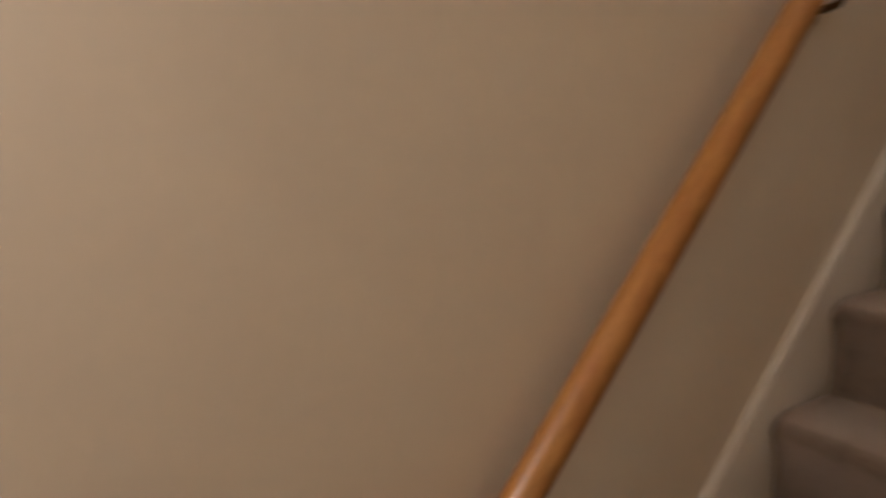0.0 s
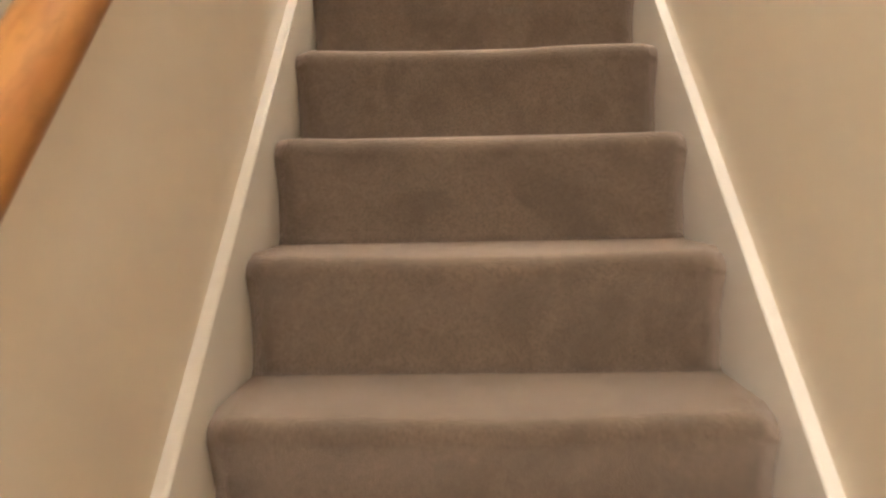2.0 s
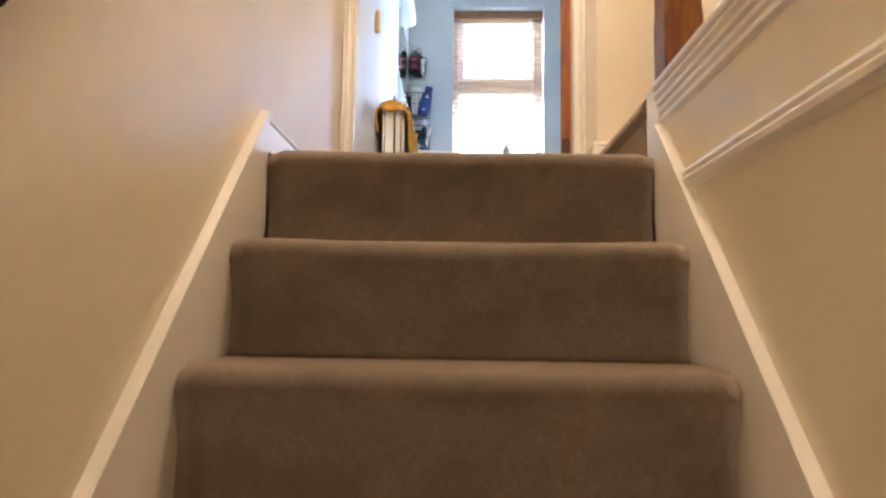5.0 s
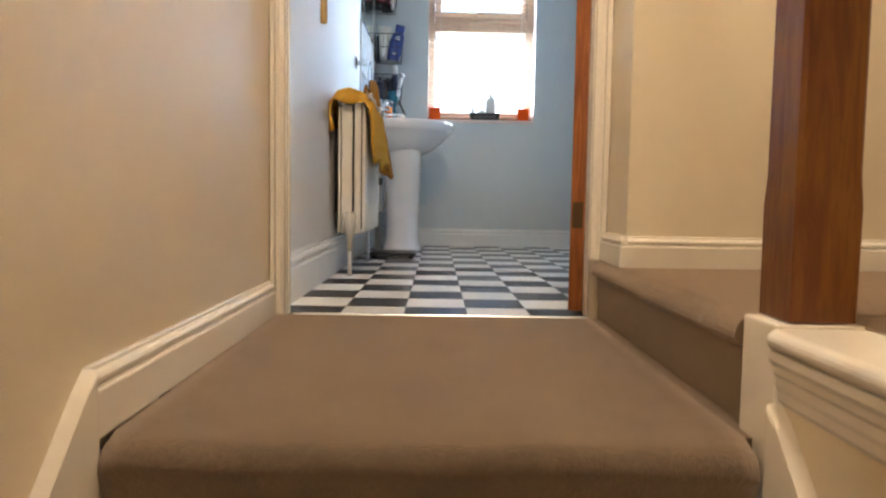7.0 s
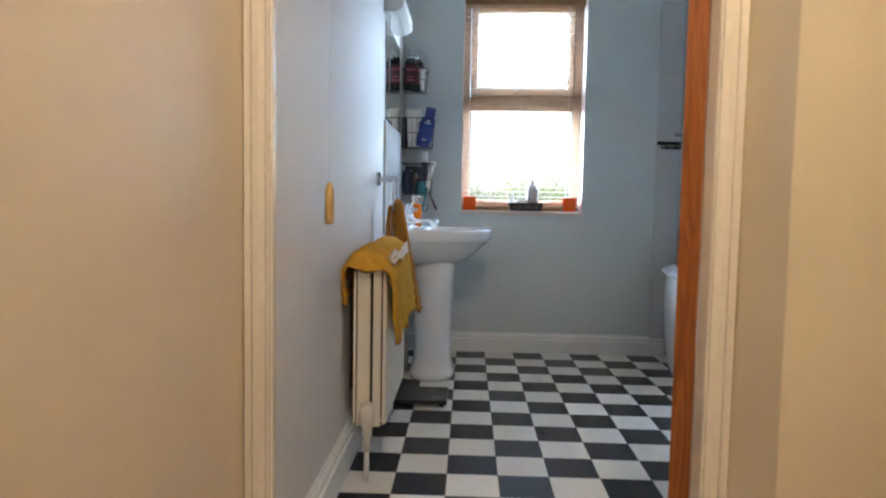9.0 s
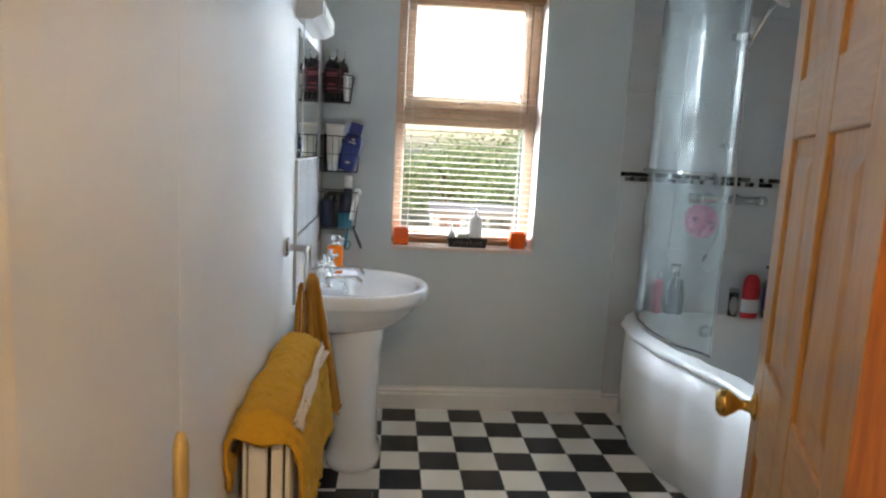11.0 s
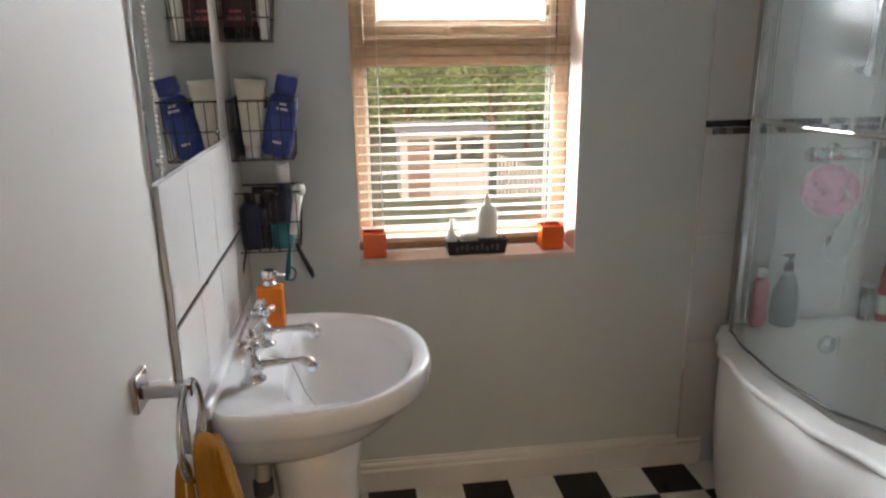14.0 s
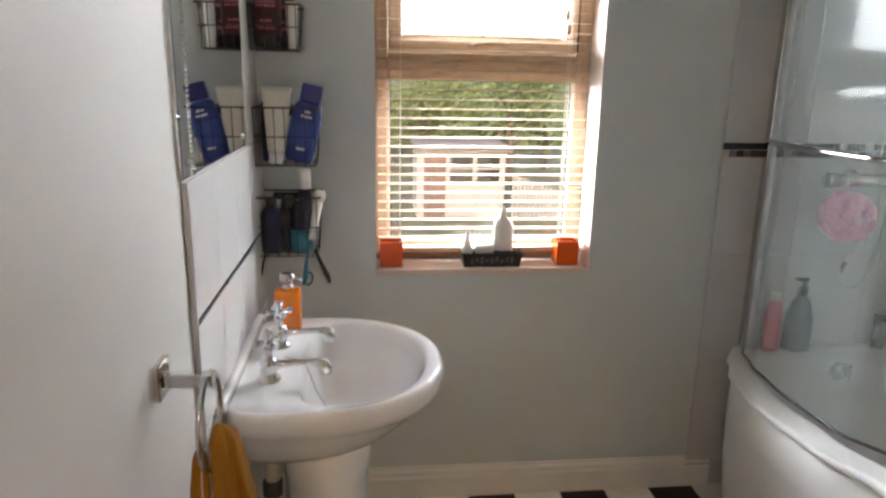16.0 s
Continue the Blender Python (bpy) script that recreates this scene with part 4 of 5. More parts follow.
BY0, BY1 = 2.725, 2.855
wire_basket(1.545, 1.665, 0.010, 0.138, BY0, BY1)
wire_basket(1.218, 1.385, 0.010, 0.182, BY0, BY1)
wire_basket(0.945, 1.125, 0.006, 0.180, BY0, BY1)


def bottle(name, label, place, profile, m, cap=None, capm=None, band=None, bandm=None, sy=0.65, group="", tilt=(0, 0, 0)):
    """profile and cap: (radius, height); band: (low, high, radius) of the label."""
    th = thing(name, label, "bottle", group, at=place)
    part("body", lathe(profile, n=24, sy=sy), m, th, smooth=True)
    if cap:
        part("cap", lathe(cap, n=20, sy=min(1.0, sy + 0.2)), capm, th, smooth=True)
    if band:
        lo, hi, r = band
        part("label", lathe([(r, lo), (r, hi)], n=24, sy=sy), bandm, th, "printed label")
    th.rotation_euler = [radians(a) for a in tilt]
    return th


# top tier
TOI = "toiletries in the wire baskets"
PRINT = plastic("pink_print", (0.45, 0.10, 0.13))
for x, y in ((0.052, 2.775), (0.086, 2.825)):
    sb = bottle("shampoo_bottle", "dark shampoo bottle with a maroon label and clear cap", (x, y, 1.548), [(0.0, 0), (0.036, 0.002), (0.040, 0.02), (0.040, 0.135), (0.036, 0.165), (0.022, 0.185), (0.0, 0.186)], DARKBOT,
           [(0.0, 0.186), (0.019, 0.186), (0.019, 0.232), (0.016, 0.236), (0.0, 0.236)], CLEARP, (0.035, 0.145, 0.0405), MAROON, 0.7, TOI)
    for zz, hh, ww in ((0.052, 0.010, 0.9), (0.072, 0.006, 0.6), (0.112, 0.016, 1.0)):
        arcs = [[(0.041 * math.cos(radians(-90 + ww * a)), 0.041 * 0.7 * math.sin(radians(-90 + ww * a)), z) for z in (zz, zz + hh)] + [(0.0405 * math.cos(radians(-90 + ww * a)), 0.0405 * 0.7 * math.sin(radians(-90 + ww * a)), z) for z in (zz + hh, zz)] for a in range(-40, 41, 10)]
        part("print", loft(arcs), PRINT, sb)
bottle("cream_tube", "white plastic tube standing on its cap", (0.122, 2.77, 1.549), [(0.0, 0), (0.012, 0.0), (0.013, 0.03), (0.015, 0.05), (0.016, 0.11), (0.017, 0.128), (0.0, 0.128)], WHITEP, sy=0.6, group=TOI)
# middle tier


def flat_tube(name, label, place, w, h, m, tilt, capm):
    th = thing(name, label, "tube", TOI, at=place)
    rings = []
    for t in (0, 0.03, 0.2, 0.6, 0.9, 1.0):
        rx, ry = w / 2 * (0.55 + 0.45 * t), 0.019 * (1 - t) + 0.002
        rings.append([(rx * math.cos(2 * math.pi * i / 24), ry * math.sin(2 * math.pi * i / 24), 0.035 + h * t) for i in range(24)])
    part("body", loft(rings), m, th, smooth=True)
    part("cap", lathe([(0.0, 0.0), (0.020, 0.0), (0.021, 0.034), (0.0, 0.0345)], n=18, sy=0.8), capm, th, smooth=True)
    th.rotation_euler = [radians(a) for a in tilt]
    return th


flat_tube("cream_tube", "flat white tube of cream standing in the basket", (0.062, 2.765, 1.222), 0.088, 0.185, CREAMP, (0, 3, 0), WHITEP)
lotion = bottle("lotion_bottle", "slanting blue lotion bottle with a broad square cap", (0.126, 2.775, 1.224), [(0.0, 0), (0.036, 0.001), (0.041, 0.012), (0.044, 0.06), (0.044, 0.14), (0.038, 0.172), (0.030, 0.180), (0.0, 0.181)], BLUEP, None, None, (0.05, 0.12, 0.0446), plastic("deep_blue_print", (0.03, 0.07, 0.30)), 0.55, TOI, (2, 13, 0))
part("cap", boxes(((-0.030, -0.017, 0.181), (0.030, 0.017, 0.232)), bevel=0.006, seg=3), BLUEP, lotion, smooth=True)
for zz, ww in ((0.150, 0.010), (0.136, 0.016), (0.040, 0.012)):
    part("print", boxes(((-ww, -0.0262, zz), (ww, -0.0235, zz + 0.006))), WHITEP, lotion)
bottle("dark_spray", "slim dark bottle at the back of the basket", (0.030, 2.83, 1.221), [(0.0, 0), (0.016, 0.001), (0.016, 0.17), (0.008, 0.18), (0.0, 0.181)], NAVYP, sy=1.0, group=TOI)
# lower tier
bottle("navy_bottle", "navy blue bottle in the lower basket", (0.042, 2.765, 0.948), [(0.0, 0), (0.030, 0.001), (0.032, 0.02), (0.032, 0.12), (0.02, 0.14), (0.0, 0.141)], NAVYP, [(0.0, 0.141), (0.014, 0.141), (0.014, 0.165), (0.0, 0.166)], BLACKP, sy=0.8, group=TOI)
bottle("teal_bottle", "clear bottle half full of teal mouthwash", (0.130, 2.765, 0.948), [(0.0, 0), (0.032, 0.001), (0.034, 0.02), (0.034, 0.075), (0.0, 0.076)], TEALP, [(0.0, 0.077), (0.034, 0.077), (0.033, 0.13), (0.018, 0.155), (0.0, 0.156)], CLEARP, sy=0.8, group=TOI)
bottle("white_cap_bottle", "white capped bottle at the basket rim", (0.140, 2.805, 0.948), [(0.0, 0), (0.020, 0.001), (0.020, 0.19), (0.0, 0.191)], NAVYP, [(0.0, 0.191), (0.019, 0.191), (0.019, 0.245), (0.015, 0.25), (0.0, 0.25)], WHITEP, sy=1.0, group=TOI)
bottle("roll_on", "roll-on with a round white lid leaning over the basket rim", (0.160, 2.755, 0.99), [(0.0, 0), (0.013, 0.001), (0.013, 0.12), (0.0, 0.121)], WHITEP, [(0.0, 0.121), (0.016, 0.123), (0.019, 0.138), (0.014, 0.152), (0.0, 0.155)], WHITEP, sy=1.0, group=TOI, tilt=(0, 12, 0))
bottle("black_brush", "dark round hair brush standing in the basket", (0.092, 2.80, 0.95), [(0.0, 0), (0.010, 0.001), (0.010, 0.09), (0.024, 0.11), (0.026, 0.15), (0.012, 0.165), (0.0, 0.166)], BLACKP, sy=1.0, group=TOI)
for k, (x, ang, m, nm, lb) in enumerate(((0.178, 22, BLACKP, "comb", "black comb hooked under the wire basket"), (0.150, -10, TEALP, "scissors", "teal-handled scissors hanging under the wire basket"), (0.022, -14, BLACKP, "tweezers", "thin dark tweezers hanging under the wire basket"))):
    th = thing(nm, lb, nm, at=(x, 2.74, 0.945))
    w = 0.007 if k < 2 else 0.003
    bm = tube([(0, 0, 0.02), (0, 0, -0.03), (0.002, 0.002, -0.075), (0, 0, -0.098)], [w * 0.7, w, w * 1.25, w * 0.7], 10)
    part("handle", bm, m, th, smooth=True)
    if nm == "scissors":
        part("handle", tube([(0.013 + 0.012 * math.cos(a), 0, -0.075 + 0.02 * math.sin(a)) for a in [2 * math.pi * i / 18 for i in range(18)]], 0.0035, 8, closed=True), m, th, smooth=True)
    th.rotation_euler = (0, radians(-ang), 0)

bottle("navy_bottle", "dark navy bottle lying behind the others in the lower basket", (0.082, 2.775, 0.948), [(0.0, 0), (0.028, 0.001), (0.030, 0.02), (0.030, 0.115), (0.02, 0.135), (0.0, 0.136)], DARKBOT, sy=0.8, group=TOI)

# ---- soap on the basin ----
soap = thing("soap_dispenser", "square bottle of orange hand soap with a chrome pump", "soap dispenser", at=(0.106, 2.565, 0.7655))
part("body", boxes(((-0.036, -0.026, 0.0), (0.036, 0.026, 0.126)), bevel=0.007, seg=3), ORANGEP, soap, smooth=True)
pump = part("pump", lathe([(0.0, 0.126), (0.017, 0.126), (0.017, 0.136), (0.013, 0.138), (0.013, 0.146), (0.019, 0.148), (0.020, 0.170), (0.016, 0.173), (0.0, 0.173)], n=22), CHROME, soap, smooth=True)
part("spout", tube([(0.012, -0.002, 0.160), (0.032, -0.005, 0.160), (0.044, -0.007, 0.155)], [0.006, 0.005, 0.004], 10), CHROME, pump, smooth=True)

# ---- things on the window ledge ----
LEDGE = WZ0 + 0.0035


def candle(x):
    th = thing("candle", "square orange glass candle on the window ledge", "candle", "candles on the ledge", at=(x, 2.93, LEDGE))
    h = 0.038
    r0 = [[(sx * d, sy * d, z) for sx, sy in ((1, 1), (-1, 1), (-1, -1), (1, -1))] for d, z in ((h - 0.004, 0), (h, 0.005), (h, 0.082), (h - 0.004, 0.083), (h - 0.005, 0.070))]
    part("glass", loft(r0), ORANGEC, th)
    wax = part("wax", boxes(((-0.033, -0.033, 0.062), (0.033, 0.033, 0.0715))), plastic("orange_wax", (0.75, 0.16, 0.03), 0.5), th)
    part("wick", tube([(0, 0, 0.071), (0.001, 0, 0.080)], 0.001, 6), BLACKP, wax)
    return th


candle(0.408)
candle(1.010)

tray = thing("ledge_tray", "small black patterned metal tray on the window ledge", "tray", at=(0.748, 2.925, LEDGE))
rr = []
for d, z in ((0.0, 0.0), (0.008, 0.045), (0.009, 0.046), (0.006, 0.045), (-0.002, 0.004)):
    rr.append([(sx * (0.094 + d), sy * (0.040 + d * 0.5), z) for sx, sy in ((1, 1), (-1, 1), (-1, -1), (1, -1))])
part("shell", loft(rr), BLACKW, tray)
part("rim_wire", tube([(sx * 0.103, sy * 0.045, 0.047) for sx, sy in ((1, 1), (-1, 1), (-1, -1), (1, -1))], 0.0025, 8, closed=True), BLACKW, tray)
for k in range(9):
    x = -0.068 + k * 0.017
    part("motif", boxes(((x - 0.005, -0.0465, 0.014 + 0.004 * (k % 2)), (x + 0.004, -0.0435, 0.028 + 0.004 * (k % 3)))), GREYP, tray)
bottle("ledge_bottle", "tall white bottle with a pointed nozzle in the ledge tray", (0.790, 2.932, LEDGE + 0.004), [(0.0, 0), (0.033, 0.001), (0.036, 0.012), (0.036, 0.125), (0.030, 0.145), (0.012, 0.157), (0.011, 0.165), (0.006, 0.185), (0.003, 0.195), (0.0, 0.196)], WHITEP, sy=0.6,
       band=(0.02, 0.045, 0.0364), bandm=GREYP)
bottle("nozzle_bottle", "small white nozzle bottle in the ledge tray", (0.668, 2.93, LEDGE + 0.004), [(0.0, 0), (0.018, 0.001), (0.019, 0.055), (0.009, 0.075), (0.006, 0.11), (0.0, 0.112)], WHITEP, sy=0.9)
jar = thing("cream_jar", "low white cream jar in the ledge tray", "jar", at=(0.728, 2.93, LEDGE + 0.004))
part("body", lathe([(0.0, 0), (0.030, 0.001), (0.031, 0.040), (0.0, 0.041)], n=24, sy=0.9), WHITEP, jar, smooth=True)
part("lid", lathe([(0.0, 0.0415), (0.032, 0.0415), (0.032, 0.062), (0.029, 0.065), (0.0, 0.065)], n=24, sy=0.9), WHITEP, jar, smooth=True)

# ---- tiled end wall by the bath ----
tiled = thing("shower_tiling", "white rectangular wall tiles with a grey mosaic band", "tiles", at=(1.95, YB, 0.0), kind="structure")
TXA = 1.506
under(part("grout_bed", boxes(((TXA, YB - 0.006, 0.0), (XR, YB - 0.0005, CEILING))), GROUT, None), tiled)
cols = [TXA + 0.001, 1.80, 2.10, XR]
levels = [0.0, 0.10, 0.50, 0.90, 1.234, None, 1.288, 1.68, 2.08, CEILING]
for za, zb in zip(levels, levels[1:]):
    if za is None or zb is None:
        continue
    for xa, xb in zip(cols, cols[1:]):
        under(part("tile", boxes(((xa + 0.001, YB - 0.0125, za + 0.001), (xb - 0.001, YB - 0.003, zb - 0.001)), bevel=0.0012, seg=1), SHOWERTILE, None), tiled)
MOS = [material("mosaic_%s" % n, c, 0.15, pieces=0.4) for n, c in (("black", (0.014, 0.014, 0.016)), ("grey", (0.16, 0.16, 0.16)), ("silver", (0.6, 0.6, 0.58)), ("brown", (0.06, 0.045, 0.04)))]
mos_data = []
for m in MOS:
    me = bpy.data.meshes.new("mosaic_piece")
    bm = boxes(((-0.0112, -0.004, -0.0112), (0.0112, 0.004, 0.0112)), bevel=0.001, seg=1)
    bm.to_mesh(me)
    bm.free()
    me.materials.append(m)
    mos_data.append(me)
rnd = random.Random(5)
for r in range(2):
    x = TXA + 0.014
    while x < XR - 0.01:
        ob = new("mosaic_piece", mos_data[rnd.choice((0, 0, 1, 2, 2, 3))])
        ob.location = (x, YB - 0.009, 1.249 + r * 0.0245)
        under(ob, tiled)
        x += 0.0245

side_tiles = thing("shower_tiling_side", "white wall tiles with a grey mosaic band beside the bath", "tiles", at=(XR, 2.0, 0.0), kind="structure")
under(part("grout_bed", boxes(((XR - 0.006, 0.95, 0.0), (XR - 0.0005, YB - 0.013, CEILING))), GROUT, None), side_tiles)
rows_y = [0.951, 1.25, 1.55, 1.85, 2.15, 2.45, 2.75, YB - 0.014]
for za, zb in zip(levels, levels[1:]):
    if za is None or zb is None:
        continue
    for ya, yb in zip(rows_y, rows_y[1:]):
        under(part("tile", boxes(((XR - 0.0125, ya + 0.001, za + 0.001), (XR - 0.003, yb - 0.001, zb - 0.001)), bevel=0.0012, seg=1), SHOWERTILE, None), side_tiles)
for r in range(2):
    y = 0.966
    while y < YB - 0.03:
        ob = new("mosaic_piece", mos_data[rnd.choice((0, 0, 1, 2, 2, 3))])
        ob.location = (XR - 0.009, y, 1.249 + r * 0.0245)
        ob.rotation_euler = (0, 0, radians(90))
        under(ob, side_tiles)
        y += 0.0245

# ---- shower bath ----
bath = thing("shower_bath", "white acrylic shower bath with a bulging curved side panel", "bath", at=(1.95, 2.0, 0.0))


def smooth_curve(keys, n):
    out = []
    for i in range(n + 1):
        y = keys[0][0] + (keys[-1][0] - keys[0][0]) * i / n
        for (ya, xa), (yb, xb) in zip(keys, keys[1:]):
            if min(ya, yb) - 1e-9 <= y <= max(ya, yb) + 1e-9:
                t = (y - ya) / (yb - ya)
                t = t * t * (3 - 2 * t)
                out.append((xa + (xb - xa) * t, y))
                break
    return out


RIM = 0.560
BATH_EDGE = [(1.02, 1.625), (1.35, 1.622), (1.78, 1.612), (2.00, 1.555), (2.20, 1.500), (2.42, 1.482), (2.62, 1.512), (2.76, 1.575), (2.855, 1.64)]


def bath_side(off, n=60):
    return [(x + off, y) for x, y in smooth_curve(BATH_EDGE, n)]


def closed_ring(off, z, back=0.0):
    side = bath_side(off)
    return [(x, min(max(y, 1.02 + back), 2.858 - back), z) for x, y in side] + [(XR - 0.003 - back, 2.858 - back, z), (XR - 0.003 - back, 1.02 + back, z)]


rings = [closed_ring(0.02, RIM - 0.035), closed_ring(-0.004, RIM - 0.030), closed_ring(-0.016, RIM - 0.018), closed_ring(-0.012, RIM - 0.004), closed_ring(0.002, RIM), closed_ring(0.030, RIM + 0.002, 0.02), closed_ring(0.052, RIM + 0.010, 0.03),
         closed_ring(0.066, RIM + 0.004, 0.045), closed_ring(0.085, RIM - 0.06, 0.06), closed_ring(0.12, 0.30, 0.09), closed_ring(0.17, 0.17, 0.13), closed_ring(0.22, 0.155, 0.2)]
under(part("tub", loft(rings, cap0=False), ACRYLIC, None, smooth=True), bath)
pan = []
for off, z in ((0.040, 0.0), (0.030, 0.03), (0.012, 0.20), (0.006, 0.40), (0.012, RIM - 0.034)):
    pan.append([(x + off, y, z) for x, y in bath_side(0)])
pan2 = [[(x + 0.012, y, z) for x, y, z in r] for r in pan[::-1]]
under(part("side_panel", loft(pan + pan2 + [pan[0]], close=False), ACRYLIC, None, smooth=True), bath)
under(part("end_panel", boxes(((1.66, 1.02, 0.0), (XR - 0.003, 1.035, RIM - 0.034))), ACRYLIC, None), bath)
under(part("overflow", lathe([(0.0, 0), (0.034, 0.0), (0.034, -0.008), (0.026, -0.014), (0.0, -0.015)], (2.01, 2.792, 0.485), "y", 24), CHROME, None, "round chrome overflow", smooth=True), bath)

screen = thing("shower_screen", "curved clear glass shower screen with a chrome bar", "shower screen", at=(1.6, 2.5, RIM))
SK2 = [(2.840, 1.662), (2.76, 1.612), (2.62, 1.580), (2.44, 1.566), (2.25, 1.580), (2.05, 1.662)]
pts = smooth_curve(SK2, 36)
glassr = []
ZS0, ZS1 = RIM + 0.014, 2.10
for x, y in pts:
    glassr.append([(x, y, ZS0), (x + 0.006, y + 0.001, ZS0), (x + 0.006, y + 0.001, ZS1), (x, y, ZS1)])
g = under(part("glass", loft(glassr), SCREENG, None, "curved clear glass", smooth=False), screen)
g.visible_shadow = False
under(part("wall_channel", boxes(((1.648, 2.812, ZS0), (1.676, 2.859, ZS1)), bevel=0.003), CHROME, None, "chrome wall channel"), screen)
under(part("hinge_post", tube([(1.634, 2.800, ZS0), (1.634, 2.800, ZS1)], 0.008, 12), CHROME, None, smooth=True), screen)
under(part("seal", tube([(x + 0.003, y, ZS0 - 0.002) for x, y in pts], 0.005, 8), GREYP, None, "grey rubber bottom seal", smooth=True), screen)
bar = [(x - 0.032, y, 1.305) for x, y in smooth_curve(SK2, 36)[6:34]]
bar = [(bar[0][0] + 0.03, bar[0][1], 1.305)] + bar + [(bar[-1][0] + 0.03, bar[-1][1], 1.305)]
under(part("grab_bar", tube(bar, 0.0085, 12), CHROME, None, "curved chrome towel bar", smooth=True), screen)

# ---- shower fittings ----
show = thing("shower", "chrome bar shower with riser rail, hose and hand spray", "shower", at=(2.12, YB - 0.02, 1.17))
SXC = 2.05
yw = YB - 0.013
under(part("mixer_bar", tube([(SXC - 0.16, yw - 0.06, 1.17), (SXC + 0.16, yw - 0.06, 1.17)], 0.021, 20), CHROME, None, smooth=True), show)
for s in (-1, 1):
    under(part("control_knob", lathe([(0.0, s * 0.16), (0.024, s * 0.16), (0.026, s * 0.20), (0.022, s * 0.205), (0.0, s * 0.206)], (SXC, yw - 0.06, 1.17), "x", 20), CHROME, None, smooth=True), show)
    under(part("wall_union", lathe([(0.03, 0.0), (0.03, -0.008), (0.016, -0.012), (0.016, -0.06)], (SXC + s * 0.075, yw, 1.17), "y", 18), CHROME, None, smooth=True), show)
under(part("riser_rail", tube([(SXC - 0.02, yw - 0.045, 1.42), (SXC - 0.02, yw - 0.045, 2.16)], 0.0105, 14), CHROME, None, smooth=True), show)
for z in (1.44, 2.14):
    under(part("rail_bracket", tube([(SXC - 0.02, yw - 0.001, z), (SXC - 0.02, yw - 0.05, z)], 0.014, 12), CHROME, None, smooth=True), show)
under(part("slider", boxes(((SXC - 0.055, yw - 0.085, 1.95), (SXC + 0.015, yw - 0.03, 1.985)), bevel=0.006), CHROME, None), show)
under(part("hand_spray", tube([(SXC, yw - 0.09, 1.90), (SXC + 0.02, yw - 0.11, 1.97), (SXC + 0.055, yw - 0.14, 2.07), (SXC + 0.075, yw - 0.16, 2.12)], [0.010, 0.012, 0.013, 0.014], 14), CHROME, None, smooth=True), show)
sp = lathe([(0.0, 0.012), (0.03, 0.010), (0.046, 0.0), (0.046, -0.012), (0.0, -0.014)], n=26)
bmesh.ops.transform(sp, matrix=Matrix.Translation((SXC + 0.09, yw - 0.185, 2.125)) @ Euler((radians(35), radians(20), 0)).to_matrix().to_4x4(), verts=sp.verts[:])
under(part("spray_face", sp, DULLM, None, smooth=True), show)
hose = [(SXC, yw - 0.09, 1.90), (SXC + 0.005, yw - 0.10, 1.60), (SXC + 0.02, yw - 0.09, 1.25), (SXC + 0.015, yw - 0.08, 0.95), (SXC - 0.01, yw - 0.07, 0.83), (SXC - 0.05, yw - 0.06, 0.79), (SXC - 0.09, yw - 0.05, 0.84), (SXC - 0.02, yw - 0.05, 1.0), (SXC - 0.075, yw - 0.06, 1.14)]
hp = []
for a in range(len(hose) - 1):
    p0, p1, p2, p3 = [Vector(hose[min(max(a + d, 0), len(hose) - 1)]) for d in (-1, 0, 1, 2)]
    for i in range(8):
        t = i / 8
        hp.append(0.5 * ((2 * p1) + (p2 - p0) * t + (2 * p0 - 5 * p1 + 4 * p2 - p3) * t * t + (3 * p1 - p0 - 3 * p2 + p3) * t ** 3))
under(part("hose", tube(hp, 0.0065, 10), DULLM, None, "ribbed metal hose", smooth=True), show)

puff = thing("bath_puff", "pink net bath puff hanging on the shower mixer", "bath puff", at=(1.895, 2.74, 1.06))
bm = bmesh.new()
prnd = random.Random(3)
for k in range(64):
    d = Vector((prnd.gauss(0, 1), prnd.gauss(0, 1), prnd.gauss(0, 1))).normalized()
    side = d.orthogonal().normalized()
    up3 = d.cross(side)
    c = d * 0.048
    rows = []
    for i in range(7):
        a = -0.9 + 1.8 * i / 6
        p = c + side * (0.042 * math.sin(a)) + d * (0.036 * math.cos(a)) + up3 * 0.008 * math.sin(i * 2.4 + k)
        rows.append([p - up3 * 0.016, p - up3 * 0.016 + d * 0.002, p + up3 * 0.016 + d * 0.003, p + up3 * 0.016])
    loft(rows, bm=bm)
part("net", bm, PUFF, puff, smooth=True)
part("loop", tube([(0, 0.01, 0.06), (0.004, 0.02, 0.10), (0.02, 0.045, 0.122)], 0.002, 6), CORDW, puff)

BATHB = "bottles on the bath rim"
ZR = RIM + 0.001
bottle("pink_bottle", "pale pink bottle on the bath rim", (1.735, 2.80, ZR + 0.01), [(0.0, 0), (0.028, 0.001), (0.030, 0.02), (0.030, 0.15), (0.02, 0.18), (0.0, 0.182)], PINKP, [(0.0, 0.182), (0.016, 0.182), (0.016, 0.21), (0.0, 0.211)], WHITEP, sy=0.7, group=BATHB)
gp = bottle("pump_bottle", "large dark grey pump bottle on the bath rim", (1.832, 2.805, ZR + 0.008), [(0.0, 0), (0.046, 0.001), (0.049, 0.02), (0.047, 0.12), (0.03, 0.18), (0.014, 0.20), (0.0, 0.201)], GREYP, [(0.0, 0.201), (0.016, 0.201), (0.016, 0.225), (0.006, 0.23), (0.006, 0.255), (0.0, 0.256)], BLACKP, sy=0.8, group=BATHB)
part("nozzle", boxes(((-0.03, -0.008, 0.250), (0.014, 0.008, 0.262)), bevel=0.003), BLACKP, gp)
